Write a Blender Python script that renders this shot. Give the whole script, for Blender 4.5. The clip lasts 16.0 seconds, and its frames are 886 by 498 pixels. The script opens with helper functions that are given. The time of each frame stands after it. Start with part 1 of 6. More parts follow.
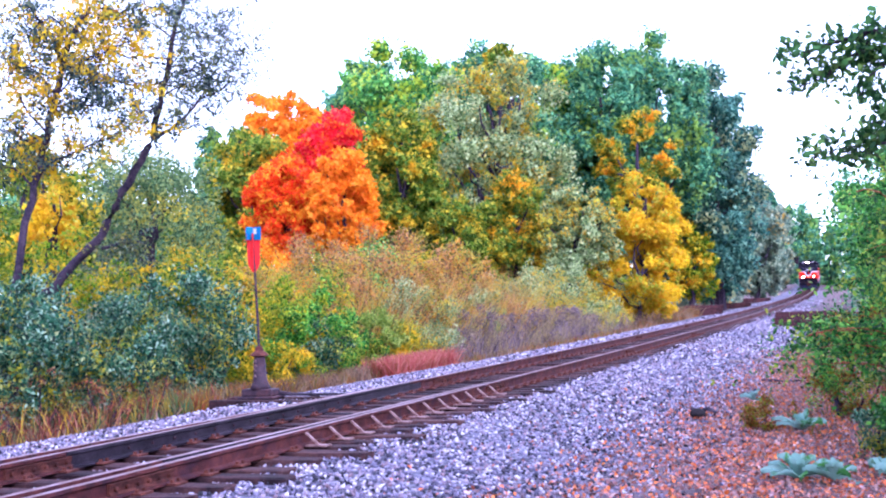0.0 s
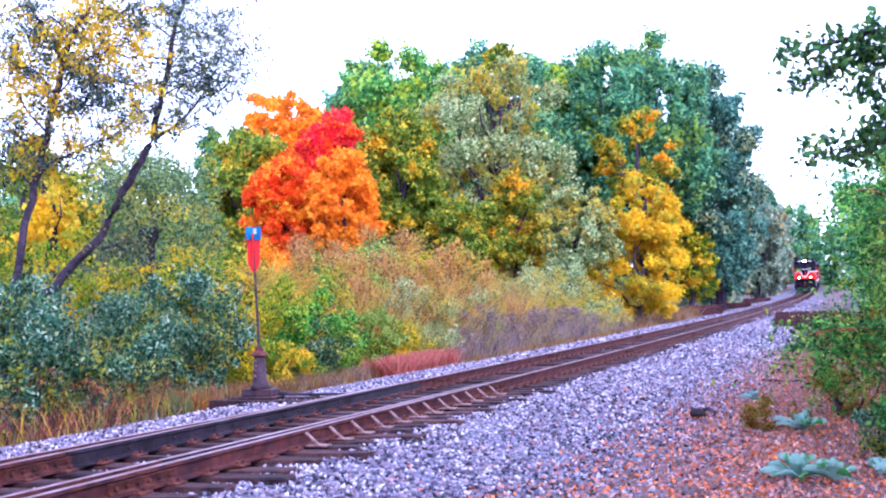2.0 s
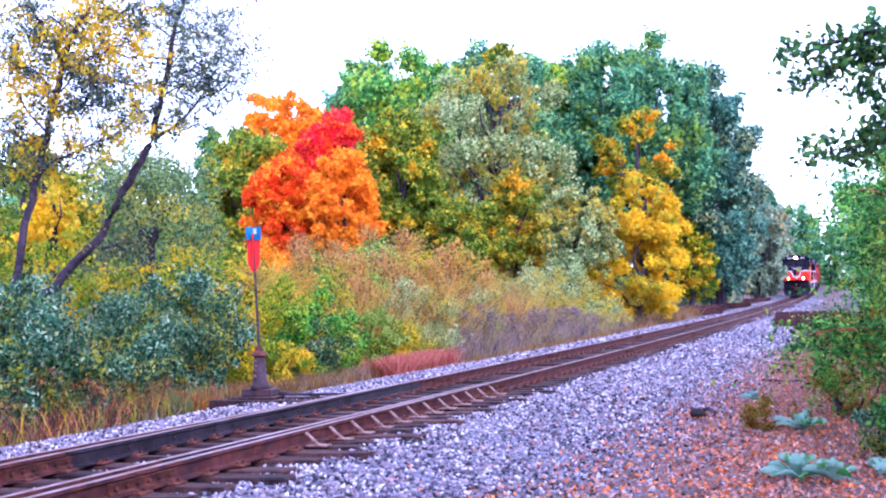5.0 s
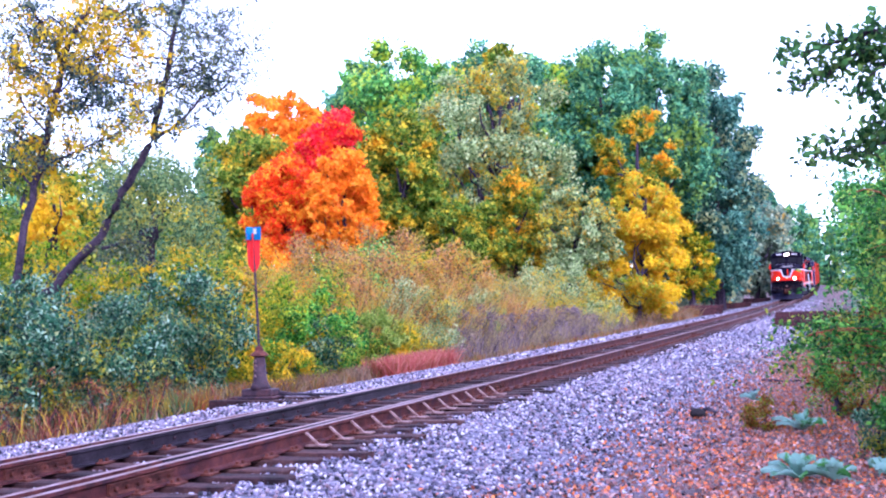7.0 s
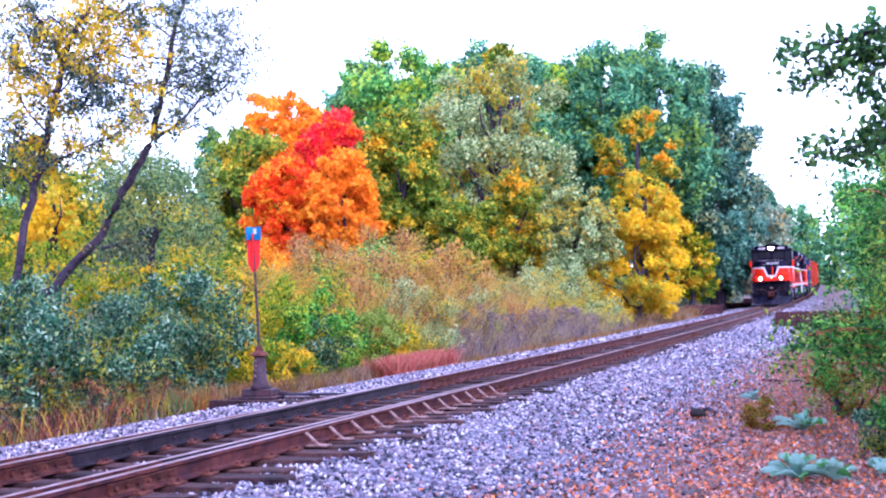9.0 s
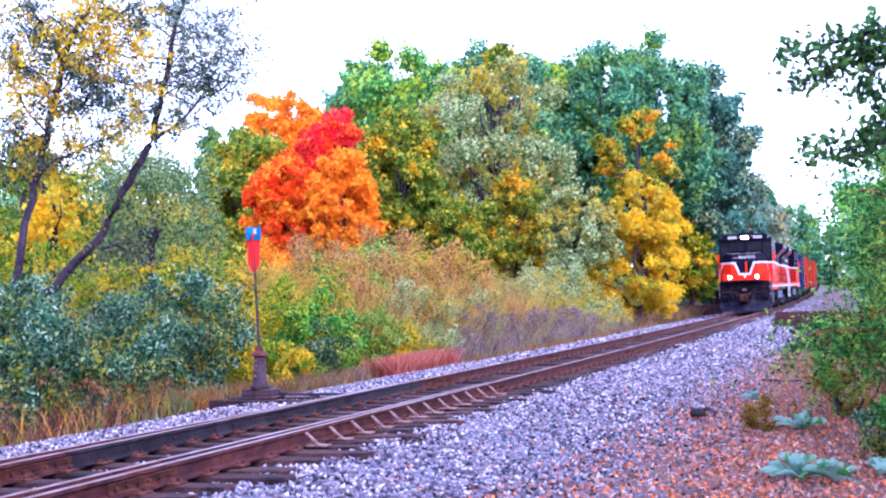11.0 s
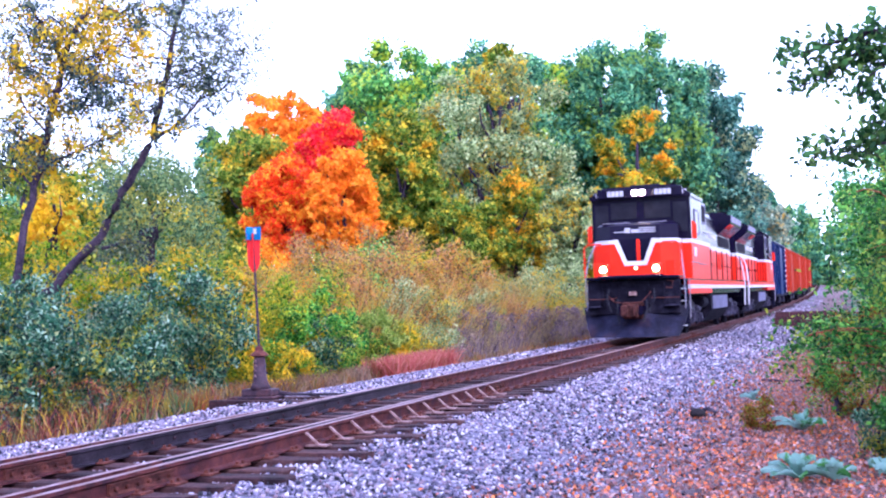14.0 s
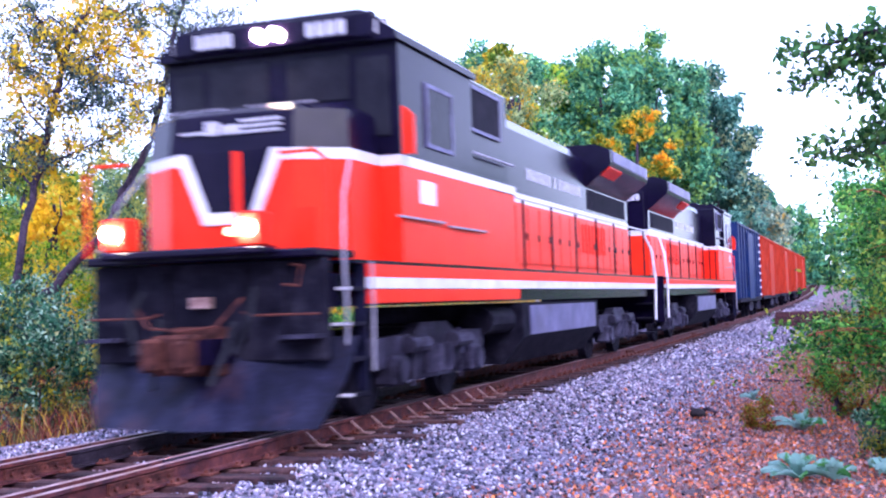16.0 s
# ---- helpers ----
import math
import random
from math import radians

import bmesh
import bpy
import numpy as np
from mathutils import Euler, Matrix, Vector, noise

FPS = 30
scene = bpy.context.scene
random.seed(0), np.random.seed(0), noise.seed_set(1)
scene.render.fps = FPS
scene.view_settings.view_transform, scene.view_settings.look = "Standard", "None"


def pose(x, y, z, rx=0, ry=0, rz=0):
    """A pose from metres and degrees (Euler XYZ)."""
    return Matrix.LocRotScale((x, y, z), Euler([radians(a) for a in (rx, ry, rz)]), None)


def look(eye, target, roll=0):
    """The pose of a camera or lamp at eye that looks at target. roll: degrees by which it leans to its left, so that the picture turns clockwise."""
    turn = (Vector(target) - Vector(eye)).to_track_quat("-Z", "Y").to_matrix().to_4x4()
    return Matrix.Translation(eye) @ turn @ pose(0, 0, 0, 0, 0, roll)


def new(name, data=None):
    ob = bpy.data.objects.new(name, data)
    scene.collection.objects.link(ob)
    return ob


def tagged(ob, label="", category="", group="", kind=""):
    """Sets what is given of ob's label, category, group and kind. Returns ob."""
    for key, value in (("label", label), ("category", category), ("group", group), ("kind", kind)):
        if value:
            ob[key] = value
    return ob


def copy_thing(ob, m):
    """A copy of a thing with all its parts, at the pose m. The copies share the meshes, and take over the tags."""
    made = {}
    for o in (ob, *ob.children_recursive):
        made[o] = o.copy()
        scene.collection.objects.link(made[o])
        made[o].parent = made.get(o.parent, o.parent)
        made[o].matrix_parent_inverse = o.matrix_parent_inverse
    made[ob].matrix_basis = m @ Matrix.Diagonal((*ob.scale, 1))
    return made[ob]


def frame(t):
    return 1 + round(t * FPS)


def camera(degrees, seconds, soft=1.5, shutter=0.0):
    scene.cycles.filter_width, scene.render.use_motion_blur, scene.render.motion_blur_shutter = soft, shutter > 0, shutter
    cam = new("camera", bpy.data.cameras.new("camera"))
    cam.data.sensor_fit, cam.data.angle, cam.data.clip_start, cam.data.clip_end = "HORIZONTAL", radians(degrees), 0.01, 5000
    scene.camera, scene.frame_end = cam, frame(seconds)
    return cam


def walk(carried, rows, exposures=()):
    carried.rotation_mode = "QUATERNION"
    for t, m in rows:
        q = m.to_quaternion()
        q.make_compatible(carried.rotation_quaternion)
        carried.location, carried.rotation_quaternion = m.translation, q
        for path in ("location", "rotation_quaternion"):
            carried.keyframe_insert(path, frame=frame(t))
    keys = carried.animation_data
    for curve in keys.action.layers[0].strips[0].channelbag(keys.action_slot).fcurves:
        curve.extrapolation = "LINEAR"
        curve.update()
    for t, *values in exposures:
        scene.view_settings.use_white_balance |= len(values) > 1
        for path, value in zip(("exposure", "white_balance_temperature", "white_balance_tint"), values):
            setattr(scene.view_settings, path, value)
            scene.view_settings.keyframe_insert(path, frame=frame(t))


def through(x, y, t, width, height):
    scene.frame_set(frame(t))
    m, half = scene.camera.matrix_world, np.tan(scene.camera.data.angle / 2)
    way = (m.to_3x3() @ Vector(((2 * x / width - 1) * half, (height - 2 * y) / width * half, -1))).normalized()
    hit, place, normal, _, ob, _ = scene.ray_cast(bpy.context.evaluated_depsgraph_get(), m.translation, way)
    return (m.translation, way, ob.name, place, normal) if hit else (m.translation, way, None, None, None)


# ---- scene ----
cam = camera(41.42, 16.0, soft=2.1, shutter=0.5)
EYE = (0.0, 0.0, 1.245)
VIEW = look(EYE, (0.0, 10.0, 1.245 + 10 * math.tan(radians(2.771))), -1.80)
walk(cam, [(0.0, VIEW), (16.0, VIEW)], exposures=((0.0, 1.0, 5500, 30), (16.0, 1.0, 5500, 30)))

# ---- light: bright overcast autumn afternoon ----
world = bpy.data.worlds.new("overcast_sky")
scene.world = world
world.use_nodes = True
wn, wl = world.node_tree.nodes, world.node_tree.links
sky = wn.new("ShaderNodeTexSky")
sky.sky_type, sky.sun_disc = "NISHITA", False
sky.sun_elevation, sky.sun_rotation = radians(38), radians(150)
wn["Background"].inputs["Strength"].default_value = 0.12
cloud = wn.new("ShaderNodeBackground")
cloud.inputs["Color"].default_value = (0.83, 0.88, 1.1, 1)
cloud.inputs["Strength"].default_value = 1.25
both = wn.new("ShaderNodeAddShader")
wl.new(sky.outputs[0], wn["Background"].inputs["Color"])
wl.new(wn["Background"].outputs[0], both.inputs[0])
wl.new(cloud.outputs[0], both.inputs[1])
wl.new(both.outputs[0], wn["World Output"].inputs["Surface"])
sun = new("sun", bpy.data.lights.new("sun", "SUN"))
sun.data.energy, sun.data.angle, sun.data.color = 1.5, radians(14), (1.0, 0.95, 0.88)
sun.matrix_world = look((12, -18, 20), (0, 12, 0))

# ---- the track's line: s metres along it, v metres to the camera's side, w above the rail ----
TURN, ASIDE, BEND = radians(19.837), 6.401, -0.00013


def grade(s):
    c = min(s, 260.0) - 15
    return 0.0026 * c + 0.000045 * c * c + max(0.0, s - 260) * 0.024


def heading(s):
    return TURN + BEND * s


def track(s, v=0.0, w=0.0):
    a = heading(s)
    x = (math.cos(TURN) - math.cos(a)) / BEND - ASIDE * math.cos(TURN)
    y = (math.sin(a) - math.sin(TURN)) / BEND + ASIDE * math.sin(TURN)
    return Vector((x + v * math.cos(a), y - v * math.sin(a), grade(s) + w))


def lay(s, v=0.0, w=0.0, turn=0.0):
    """Pose on the track's line: local y runs along it, away from the camera."""
    m = pose(0, 0, 0, 0, 0, -math.degrees(heading(s)) + turn)
    m.translation = track(s, v, w)
    return m


def ground_w(s, v):
    """Height of the ground against the rail's top."""
    pts = ((-60, -0.9), (-8, -0.7), (-4.4, -0.42), (-3.1, -0.27), (-1.7, -0.25), (-1.2, -0.245), (1.0, -0.245), (1.25, -0.225), (1.7, -0.235), (2.6, -0.31), (3.6, -0.385), (6.5, -0.4), (10, -0.3), (60, 0.3))
    v = max(-60, min(60, v))
    for (a, za), (b, zb) in zip(pts, pts[1:]):
        if v <= b:
            return za + (zb - za) * (v - a) / (b - a)
    return 0.3


def on_ground(s, v):
    return track(s, v, ground_w(s, v))


# ---- materials ----
def mat(name):
    m = bpy.data.materials.new(name)
    m.use_nodes = True
    return m, m.node_tree.nodes, m.node_tree.links, m.node_tree.nodes["Principled BSDF"]


def ramp(nodes, stops, mode="LINEAR"):
    r = nodes.new("ShaderNodeValToRGB")
    r.color_ramp.interpolation = mode
    while len(r.color_ramp.elements) < len(stops):
        r.color_ramp.elements.new(0.5)
    for e, (p, c) in zip(r.color_ramp.elements, stops):
        e.position, e.color = p, (*c, 1)
    return r


def even(colors):
    n = len(colors)
    return [(i / max(1, n - 1), c) for i, c in enumerate(colors)]


def noise_tex(nodes, links, scale, detail=4, rough=0.6, coord="Object"):
    tc = nodes.new("ShaderNodeTexCoord")
    t = nodes.new("ShaderNodeTexNoise")
    t.inputs["Scale"].default_value, t.inputs["Detail"].default_value, t.inputs["Roughness"].default_value = scale, detail, rough
    links.new(tc.outputs[coord], t.inputs["Vector"])
    return t


def bump(nodes, links, bsdf, src, strength, dist=0.02):
    b = nodes.new("ShaderNodeBump")
    b.inputs["Strength"].default_value, b.inputs["Distance"].default_value = strength, dist
    links.new(src, b.inputs["Height"])
    links.new(b.outputs[0], bsdf.inputs["Normal"])


def surface(name, colors, scale=6.0, rough=0.6, metal=0.0, relief=0.2, fine=60.0, dirt=None, vary=0.0, coat=0.0, spec=0.22, ior=1.5):
    """Worn solid: two scales of noise through a colour ramp, fine relief, optional dirt patches and change from piece to piece."""
    m, n, l, b = mat(name)
    big, small = noise_tex(n, l, scale), noise_tex(n, l, fine, 3)
    add = n.new("ShaderNodeMath")
    add.operation = "MULTIPLY_ADD"
    add.inputs[1].default_value, add.inputs[2].default_value = 0.45, -0.22
    l.new(small.outputs["Fac"], add.inputs[0])
    s = n.new("ShaderNodeMath")
    l.new(big.outputs["Fac"], s.inputs[0])
    l.new(add.outputs[0], s.inputs[1])
    out = s.outputs[0]
    if vary:
        oi = n.new("ShaderNodeObjectInfo")
        k = n.new("ShaderNodeMath")
        k.operation = "MULTIPLY_ADD"
        k.inputs[1].default_value, k.inputs[2].default_value = vary, -vary / 2
        l.new(oi.outputs["Random"], k.inputs[0])
        s2 = n.new("ShaderNodeMath")
        l.new(out, s2.inputs[0])
        l.new(k.outputs[0], s2.inputs[1])
        out = s2.outputs[0]
    lo, hi = 0.3, 0.7
    r = ramp(n, [(lo + (hi - lo) * p, c) for p, c in even(colors)])
    l.new(out, r.inputs[0])
    col = r.outputs[0]
    if dirt:
        d = noise_tex(n, l, scale * 0.6, 6, 0.7)
        dr = ramp(n, [(0.5, (0, 0, 0)), (0.75, (1, 1, 1))])
        l.new(d.outputs["Fac"], dr.inputs[0])
        mx = n.new("ShaderNodeMixRGB")
        mx.inputs[2].default_value = (*dirt, 1)
        l.new(dr.outputs[0], mx.inputs[0])
        l.new(col, mx.inputs[1])
        col = mx.outputs[0]
    l.new(col, b.inputs["Base Color"])
    b.inputs["Roughness"].default_value, b.inputs["Metallic"].default_value = rough, metal
    b.inputs["Coat Weight"].default_value = coat
    b.inputs["Specular IOR Level"].default_value = spec
    b.inputs["IOR"].default_value = ior
    bump(n, l, b, small.outputs["Fac"], relief, 0.01)
    return m


def leafy(name, colors, patch=None, patch_scale=0.5, cut=0.52, rough=0.45, through=0.5, gain=1.95, gloss=0.14):
    """Leaves: colour by leaf, and a second set of colours in drifts across the plant."""
    m, n, l, b = mat(name)
    g = n.new("ShaderNodeNewGeometry")
    lift = lambda cs: [tuple(min(0.9, gain * k) for k in c) if max(c) < 0.55 else c for c in cs]
    r = ramp(n, even(lift(colors)))
    l.new(g.outputs["Random Per Island"], r.inputs[0])
    col = r.outputs[0]
    if patch:
        r2 = ramp(n, even(lift(patch)))
        l.new(g.outputs["Random Per Island"], r2.inputs[0])
        t = noise_tex(n, l, patch_scale, 3, 0.6)
        w = n.new("ShaderNodeMath")
        w.operation = "MULTIPLY_ADD"
        w.inputs[1].default_value, w.inputs[2].default_value = 0.22, -0.11
        l.new(g.outputs["Random Per Island"], w.inputs[0])
        a = n.new("ShaderNodeMath")
        l.new(t.outputs["Fac"], a.inputs[0])
        l.new(w.outputs[0], a.inputs[1])
        edge = ramp(n, [(cut - 0.04, (0, 0, 0)), (cut + 0.05, (1, 1, 1))])
        l.new(a.outputs[0], edge.inputs[0])
        mx = n.new("ShaderNodeMixRGB")
        l.new(edge.outputs[0], mx.inputs[0])
        l.new(col, mx.inputs[1])
        l.new(r2.outputs[0], mx.inputs[2])
        col = mx.outputs[0]
    l.new(col, b.inputs["Base Color"])
    b.inputs["Roughness"].default_value = rough
    b.inputs["Specular IOR Level"].default_value = gloss
    tr = n.new("ShaderNodeBsdfTranslucent")
    l.new(col, tr.inputs["Color"])
    mix = n.new("ShaderNodeMixShader")
    mix.inputs[0].default_value = through
    l.new(b.outputs[0], mix.inputs[1])
    l.new(tr.outputs[0], mix.inputs[2])
    l.new(mix.outputs[0], n["Material Output"].inputs["Surface"])
    return m


def glow(name, color, strength):
    m, n, l, b = mat(name)
    b.inputs["Base Color"].default_value = (0.9, 0.9, 0.85, 1)
    b.inputs["Emission Color"].default_value = (*color, 1)
    b.inputs["Emission Strength"].default_value = strength
    return m


def island_stone(name, colors, rough=0.85):
    m, n, l, b = mat(name)
    g = n.new("ShaderNodeNewGeometry")
    r = ramp(n, even(colors))
    l.new(g.outputs["Random Per Island"], r.inputs[0])
    t = noise_tex(n, l, 70, 3)
    mx = n.new("ShaderNodeMixRGB")
    mx.blend_type = "OVERLAY"
    mx.inputs[0].default_value = 0.4
    l.new(r.outputs[0], mx.inputs[1])
    l.new(t.outputs["Fac"], mx.inputs[2])
    l.new(mx.outputs[0], b.inputs["Base Color"])
    b.inputs["Roughness"].default_value = rough
    bump(n, l, b, t.outputs["Fac"], 0.3)
    return m


def ground_material():
    """Ballast by the track, leaf mould and soil away from it: the drifts come from the sheet's own weights."""
    m, n, l, b = mat("ballast_and_soil")
    tc = n.new("ShaderNodeTexCoord")
    vor = n.new("ShaderNodeTexVoronoi")
    vor.inputs["Scale"].default_value = 17
    l.new(tc.outputs["Object"], vor.inputs["Vector"])
    sep = n.new("ShaderNodeSeparateColor")
    l.new(vor.outputs["Color"], sep.inputs[0])
    stone = ramp(n, even([(0.015, 0.014, 0.026), (0.06, 0.055, 0.095), (0.12, 0.112, 0.17), (0.23, 0.215, 0.3)]))
    l.new(sep.outputs[0], stone.inputs[0])
    big = noise_tex(n, l, 1.3, 5)
    soil_t = noise_tex(n, l, 14, 6, 0.7)
    soil = ramp(n, [(0.3, (0.03, 0.02, 0.025)), (0.5, (0.1, 0.06, 0.065)), (0.62, (0.22, 0.13, 0.12)), (0.75, (0.32, 0.24, 0.24))])
    l.new(soil_t.outputs["Fac"], soil.inputs[0])
    at = n.new("ShaderNodeAttribute")
    at.attribute_name = "soil"
    e = n.new("ShaderNodeMath")
    e.operation = "MULTIPLY_ADD"
    e.inputs[1].default_value, e.inputs[2].default_value = 0.9, -0.45
    l.new(big.outputs["Fac"], e.inputs[0])
    a = n.new("ShaderNodeMath")
    a.use_clamp = True
    l.new(at.outputs["Fac"], a.inputs[0])
    l.new(e.outputs[0], a.inputs[1])
    mx = n.new("ShaderNodeMixRGB")
    l.new(a.outputs[0], mx.inputs[0])
    l.new(stone.outputs[0], mx.inputs[1])
    l.new(soil.outputs[0], mx.inputs[2])
    l.new(mx.outputs[0], b.inputs["Base Color"])
    b.inputs["Roughness"].default_value = 0.95
    bump(n, l, b, vor.outputs["Distance"], 0.8, 0.03)
    return m


M = {
    "ground": ground_material(),
    "stones": island_stone("crushed_stone", [(0.006, 0.006, 0.012), (0.025, 0.022, 0.045), (0.11, 0.098, 0.17), (0.22, 0.197, 0.31), (0.2, 0.125, 0.155), (0.35, 0.315, 0.43), (0.6, 0.56, 0.66)]),
    "rail": surface("rusty_rail_steel", [(0.025, 0.007, 0.01), (0.075, 0.018, 0.02), (0.135, 0.038, 0.034)], 5, 0.7, 0.1, 0.3, dirt=(0.035, 0.018, 0.04)),
    "railtop": surface("polished_rail_head", [(0.12, 0.06, 0.065), (0.2, 0.12, 0.135), (0.3, 0.22, 0.26)], 3, 0.5, 0.1, 0.1),
    "point": surface("oiled_black_point_rail", [(0.009, 0.006, 0.012), (0.025, 0.018, 0.03), (0.05, 0.036, 0.055)], 5, 0.5, 0.1, 0.3),
    "tie": surface("weathered_creosoted_wood", [(0.012, 0.006, 0.01), (0.04, 0.017, 0.022), (0.09, 0.04, 0.04)], 4, 0.9, 0, 0.6, 30, vary=0.25),
    "rust": surface("rusty_iron", [(0.03, 0.009, 0.01), (0.085, 0.024, 0.02), (0.16, 0.05, 0.038)], 8, 0.8, 0.1, 0.4),
    "brace": surface("worn_brace_steel", [(0.12, 0.06, 0.06), (0.26, 0.15, 0.15), (0.42, 0.3, 0.31)], 9, 0.6, 0.2, 0.2),
    "iron": surface("dark_cast_iron", [(0.018, 0.01, 0.018), (0.04, 0.024, 0.04), (0.08, 0.045, 0.06)], 7, 0.65, 0.1, 0.4, dirt=(0.09, 0.03, 0.03)),
    "target_red": surface("faded_red_target_paint", [(0.62, 0.012, 0.015), (0.8, 0.02, 0.02)], 5, 0.45, 0, 0.1),
    "target_blue": surface("blue_reflector_plate", [(0.0, 0.1, 0.28), (0.01, 0.2, 0.42)], 5, 0.35, 0, 0.1),
    "red": surface("loco_red_paint", [(0.66, 0.018, 0.004), (0.76, 0.028, 0.006)], 2, 0.4, 0, 0.05, dirt=(0.55, 0.022, 0.01), spec=0.12),
    "black": surface("loco_black_paint", [(0.003, 0.002, 0.01), (0.006, 0.004, 0.018)], 2, 0.2, 0, 0.02, dirt=(0.009, 0.006, 0.02), spec=0.5, ior=1.17),
    "white": surface("loco_white_paint", [(0.46, 0.44, 0.52), (0.6, 0.58, 0.66)], 3, 0.5, 0, 0.05),
    "gear": surface("grimy_running_gear", [(0.003, 0.0025, 0.007), (0.008, 0.007, 0.015), (0.02, 0.018, 0.03)], 4, 0.75, 0, 0.4, spec=0.05),
    "frame_grey": surface("dusty_truck_grey", [(0.06, 0.056, 0.12), (0.1, 0.094, 0.19), (0.15, 0.142, 0.26)], 2, 0.5, 0, 0.12, dirt=(0.07, 0.062, 0.11)),
    "plow": surface("scuffed_plow_steel", [(0.002, 0.002, 0.008), (0.008, 0.008, 0.026), (0.026, 0.026, 0.06)], 2.0, 0.5, 0, 0.3, dirt=(0.04, 0.02, 0.03), spec=0.09),
    "truck": surface("grimy_truck_castings", [(0.007, 0.006, 0.014), (0.024, 0.021, 0.042), (0.065, 0.06, 0.1)], 3, 0.7, 0, 0.4, dirt=(0.012, 0.01, 0.018), spec=0.08),
    "coupler": surface("rusty_coupler", [(0.012, 0.006, 0.008), (0.045, 0.016, 0.015), (0.1, 0.034, 0.03)], 9, 0.85, 0, 0.4, spec=0.08),
    "pane": surface("dark_cab_glass", [(0.008, 0.008, 0.014), (0.02, 0.02, 0.03)], 2, 0.08, 0, 0.0, spec=0.5, ior=1.1),
    "hose": surface("black_rubber_hose", [(0.008, 0.008, 0.014), (0.02, 0.02, 0.03)], 9, 0.6, 0, 0.2, spec=0.1),
    "lamp": glow("burning_headlight", (1.0, 0.74, 0.42), 220.0),
    # white paint greyed in its colour for the shade on the grab rails
    "handrail": surface("shaded_white_rail_paint", [(0.16, 0.15, 0.2), (0.3, 0.28, 0.36)], 4, 0.6, 0, 0.1),
    "amber": glow("amber_marker", (1.0, 0.45, 0.1), 3.0),
    "blue": surface("boxcar_blue_paint", [(0.005, 0.013, 0.06), (0.009, 0.022, 0.09)], 2, 0.5, 0, 0.1, dirt=(0.01, 0.012, 0.04), spec=0.12, ior=1.3),
    "orange": surface("boxcar_red_paint", [(0.22, 0.018, 0.01), (0.4, 0.042, 0.018)], 1.5, 0.7, 0, 0.1, dirt=(0.28, 0.05, 0.035), spec=0.05),
    "bark": surface("grey_brown_bark", [(0.012, 0.008, 0.02), (0.035, 0.024, 0.045), (0.075, 0.052, 0.075)], 10, 0.9, 0, 0.9, 40),
    "timber": surface("old_dark_timber", [(0.018, 0.008, 0.014), (0.055, 0.02, 0.026), (0.1, 0.036, 0.04)], 4, 0.9, 0, 0.6, 30),
    "twig": surface("dry_twig", [(0.12, 0.08, 0.08), (0.3, 0.22, 0.2), (0.45, 0.36, 0.34)], 9, 0.9, 0, 0.4),
    "cane": surface("red_brown_cane", [(0.08, 0.02, 0.012), (0.22, 0.05, 0.025), (0.36, 0.11, 0.05)], 9, 0.8, 0, 0.3),
    "coal": surface("black_stone", [(0.006, 0.004, 0.006), (0.02, 0.015, 0.02)], 9, 0.8, 0, 0.6),
}


# ---- mesh helpers ----
def part(name, bm, material, parent=None, label="", smooth=False):
    me = bpy.data.meshes.new(name)
    bm.normal_update()
    bm.to_mesh(me)
    bm.free()
    me.materials.append(M[material] if isinstance(material, str) else material)
    if smooth:
        me.polygons.foreach_set("use_smooth", [True] * len(me.polygons))
    ob = new(name, me)
    ob.parent = parent
    if label:
        tagged(ob, label)
    return ob


def thing(name, label, category, m=None, group="", kind=""):
    ob = new(name)
    ob.empty_display_size = 0.2
    if m is not None:
        ob.matrix_world = m
    return tagged(ob, label, category, group, kind)


def box(bm, x0, x1, y0, y1, z0, z1, bevel=0.0):
    got = bmesh.ops.create_cube(bm, size=1.0, matrix=Matrix.LocRotScale(((x0 + x1) / 2, (y0 + y1) / 2, (z0 + z1) / 2), None, (abs(x1 - x0), abs(y1 - y0), abs(z1 - z0))))
    if bevel:
        edges = {e for v in got["verts"] for e in v.link_edges}
        bmesh.ops.bevel(bm, geom=list(edges), offset=bevel, segments=1, affect="EDGES")
    return bm


def boxes(*rows, bevel=0.0):
    bm = bmesh.new()
    for r in rows:
        box(bm, *r, bevel=bevel)
    return bm


def prism(bm, outline, axis, a, b):
    """An outline (two coordinates each) drawn out along an axis from a to b."""
    def put(p, q, t):
        return {"x": (t, p, q), "y": (p, t, q), "z": (p, q, t)}[axis]
    lo = [bm.verts.new(put(p, q, a)) for p, q in outline]
    hi = [bm.verts.new(put(p, q, b)) for p, q in outline]
    n = len(lo)
    faces = [bm.faces.new(lo), bm.faces.new(hi)]
    faces += [bm.faces.new((lo[i], lo[(i + 1) % n], hi[(i + 1) % n], hi[i])) for i in range(n)]
    bmesh.ops.recalc_face_normals(bm, faces=faces)
    return bm


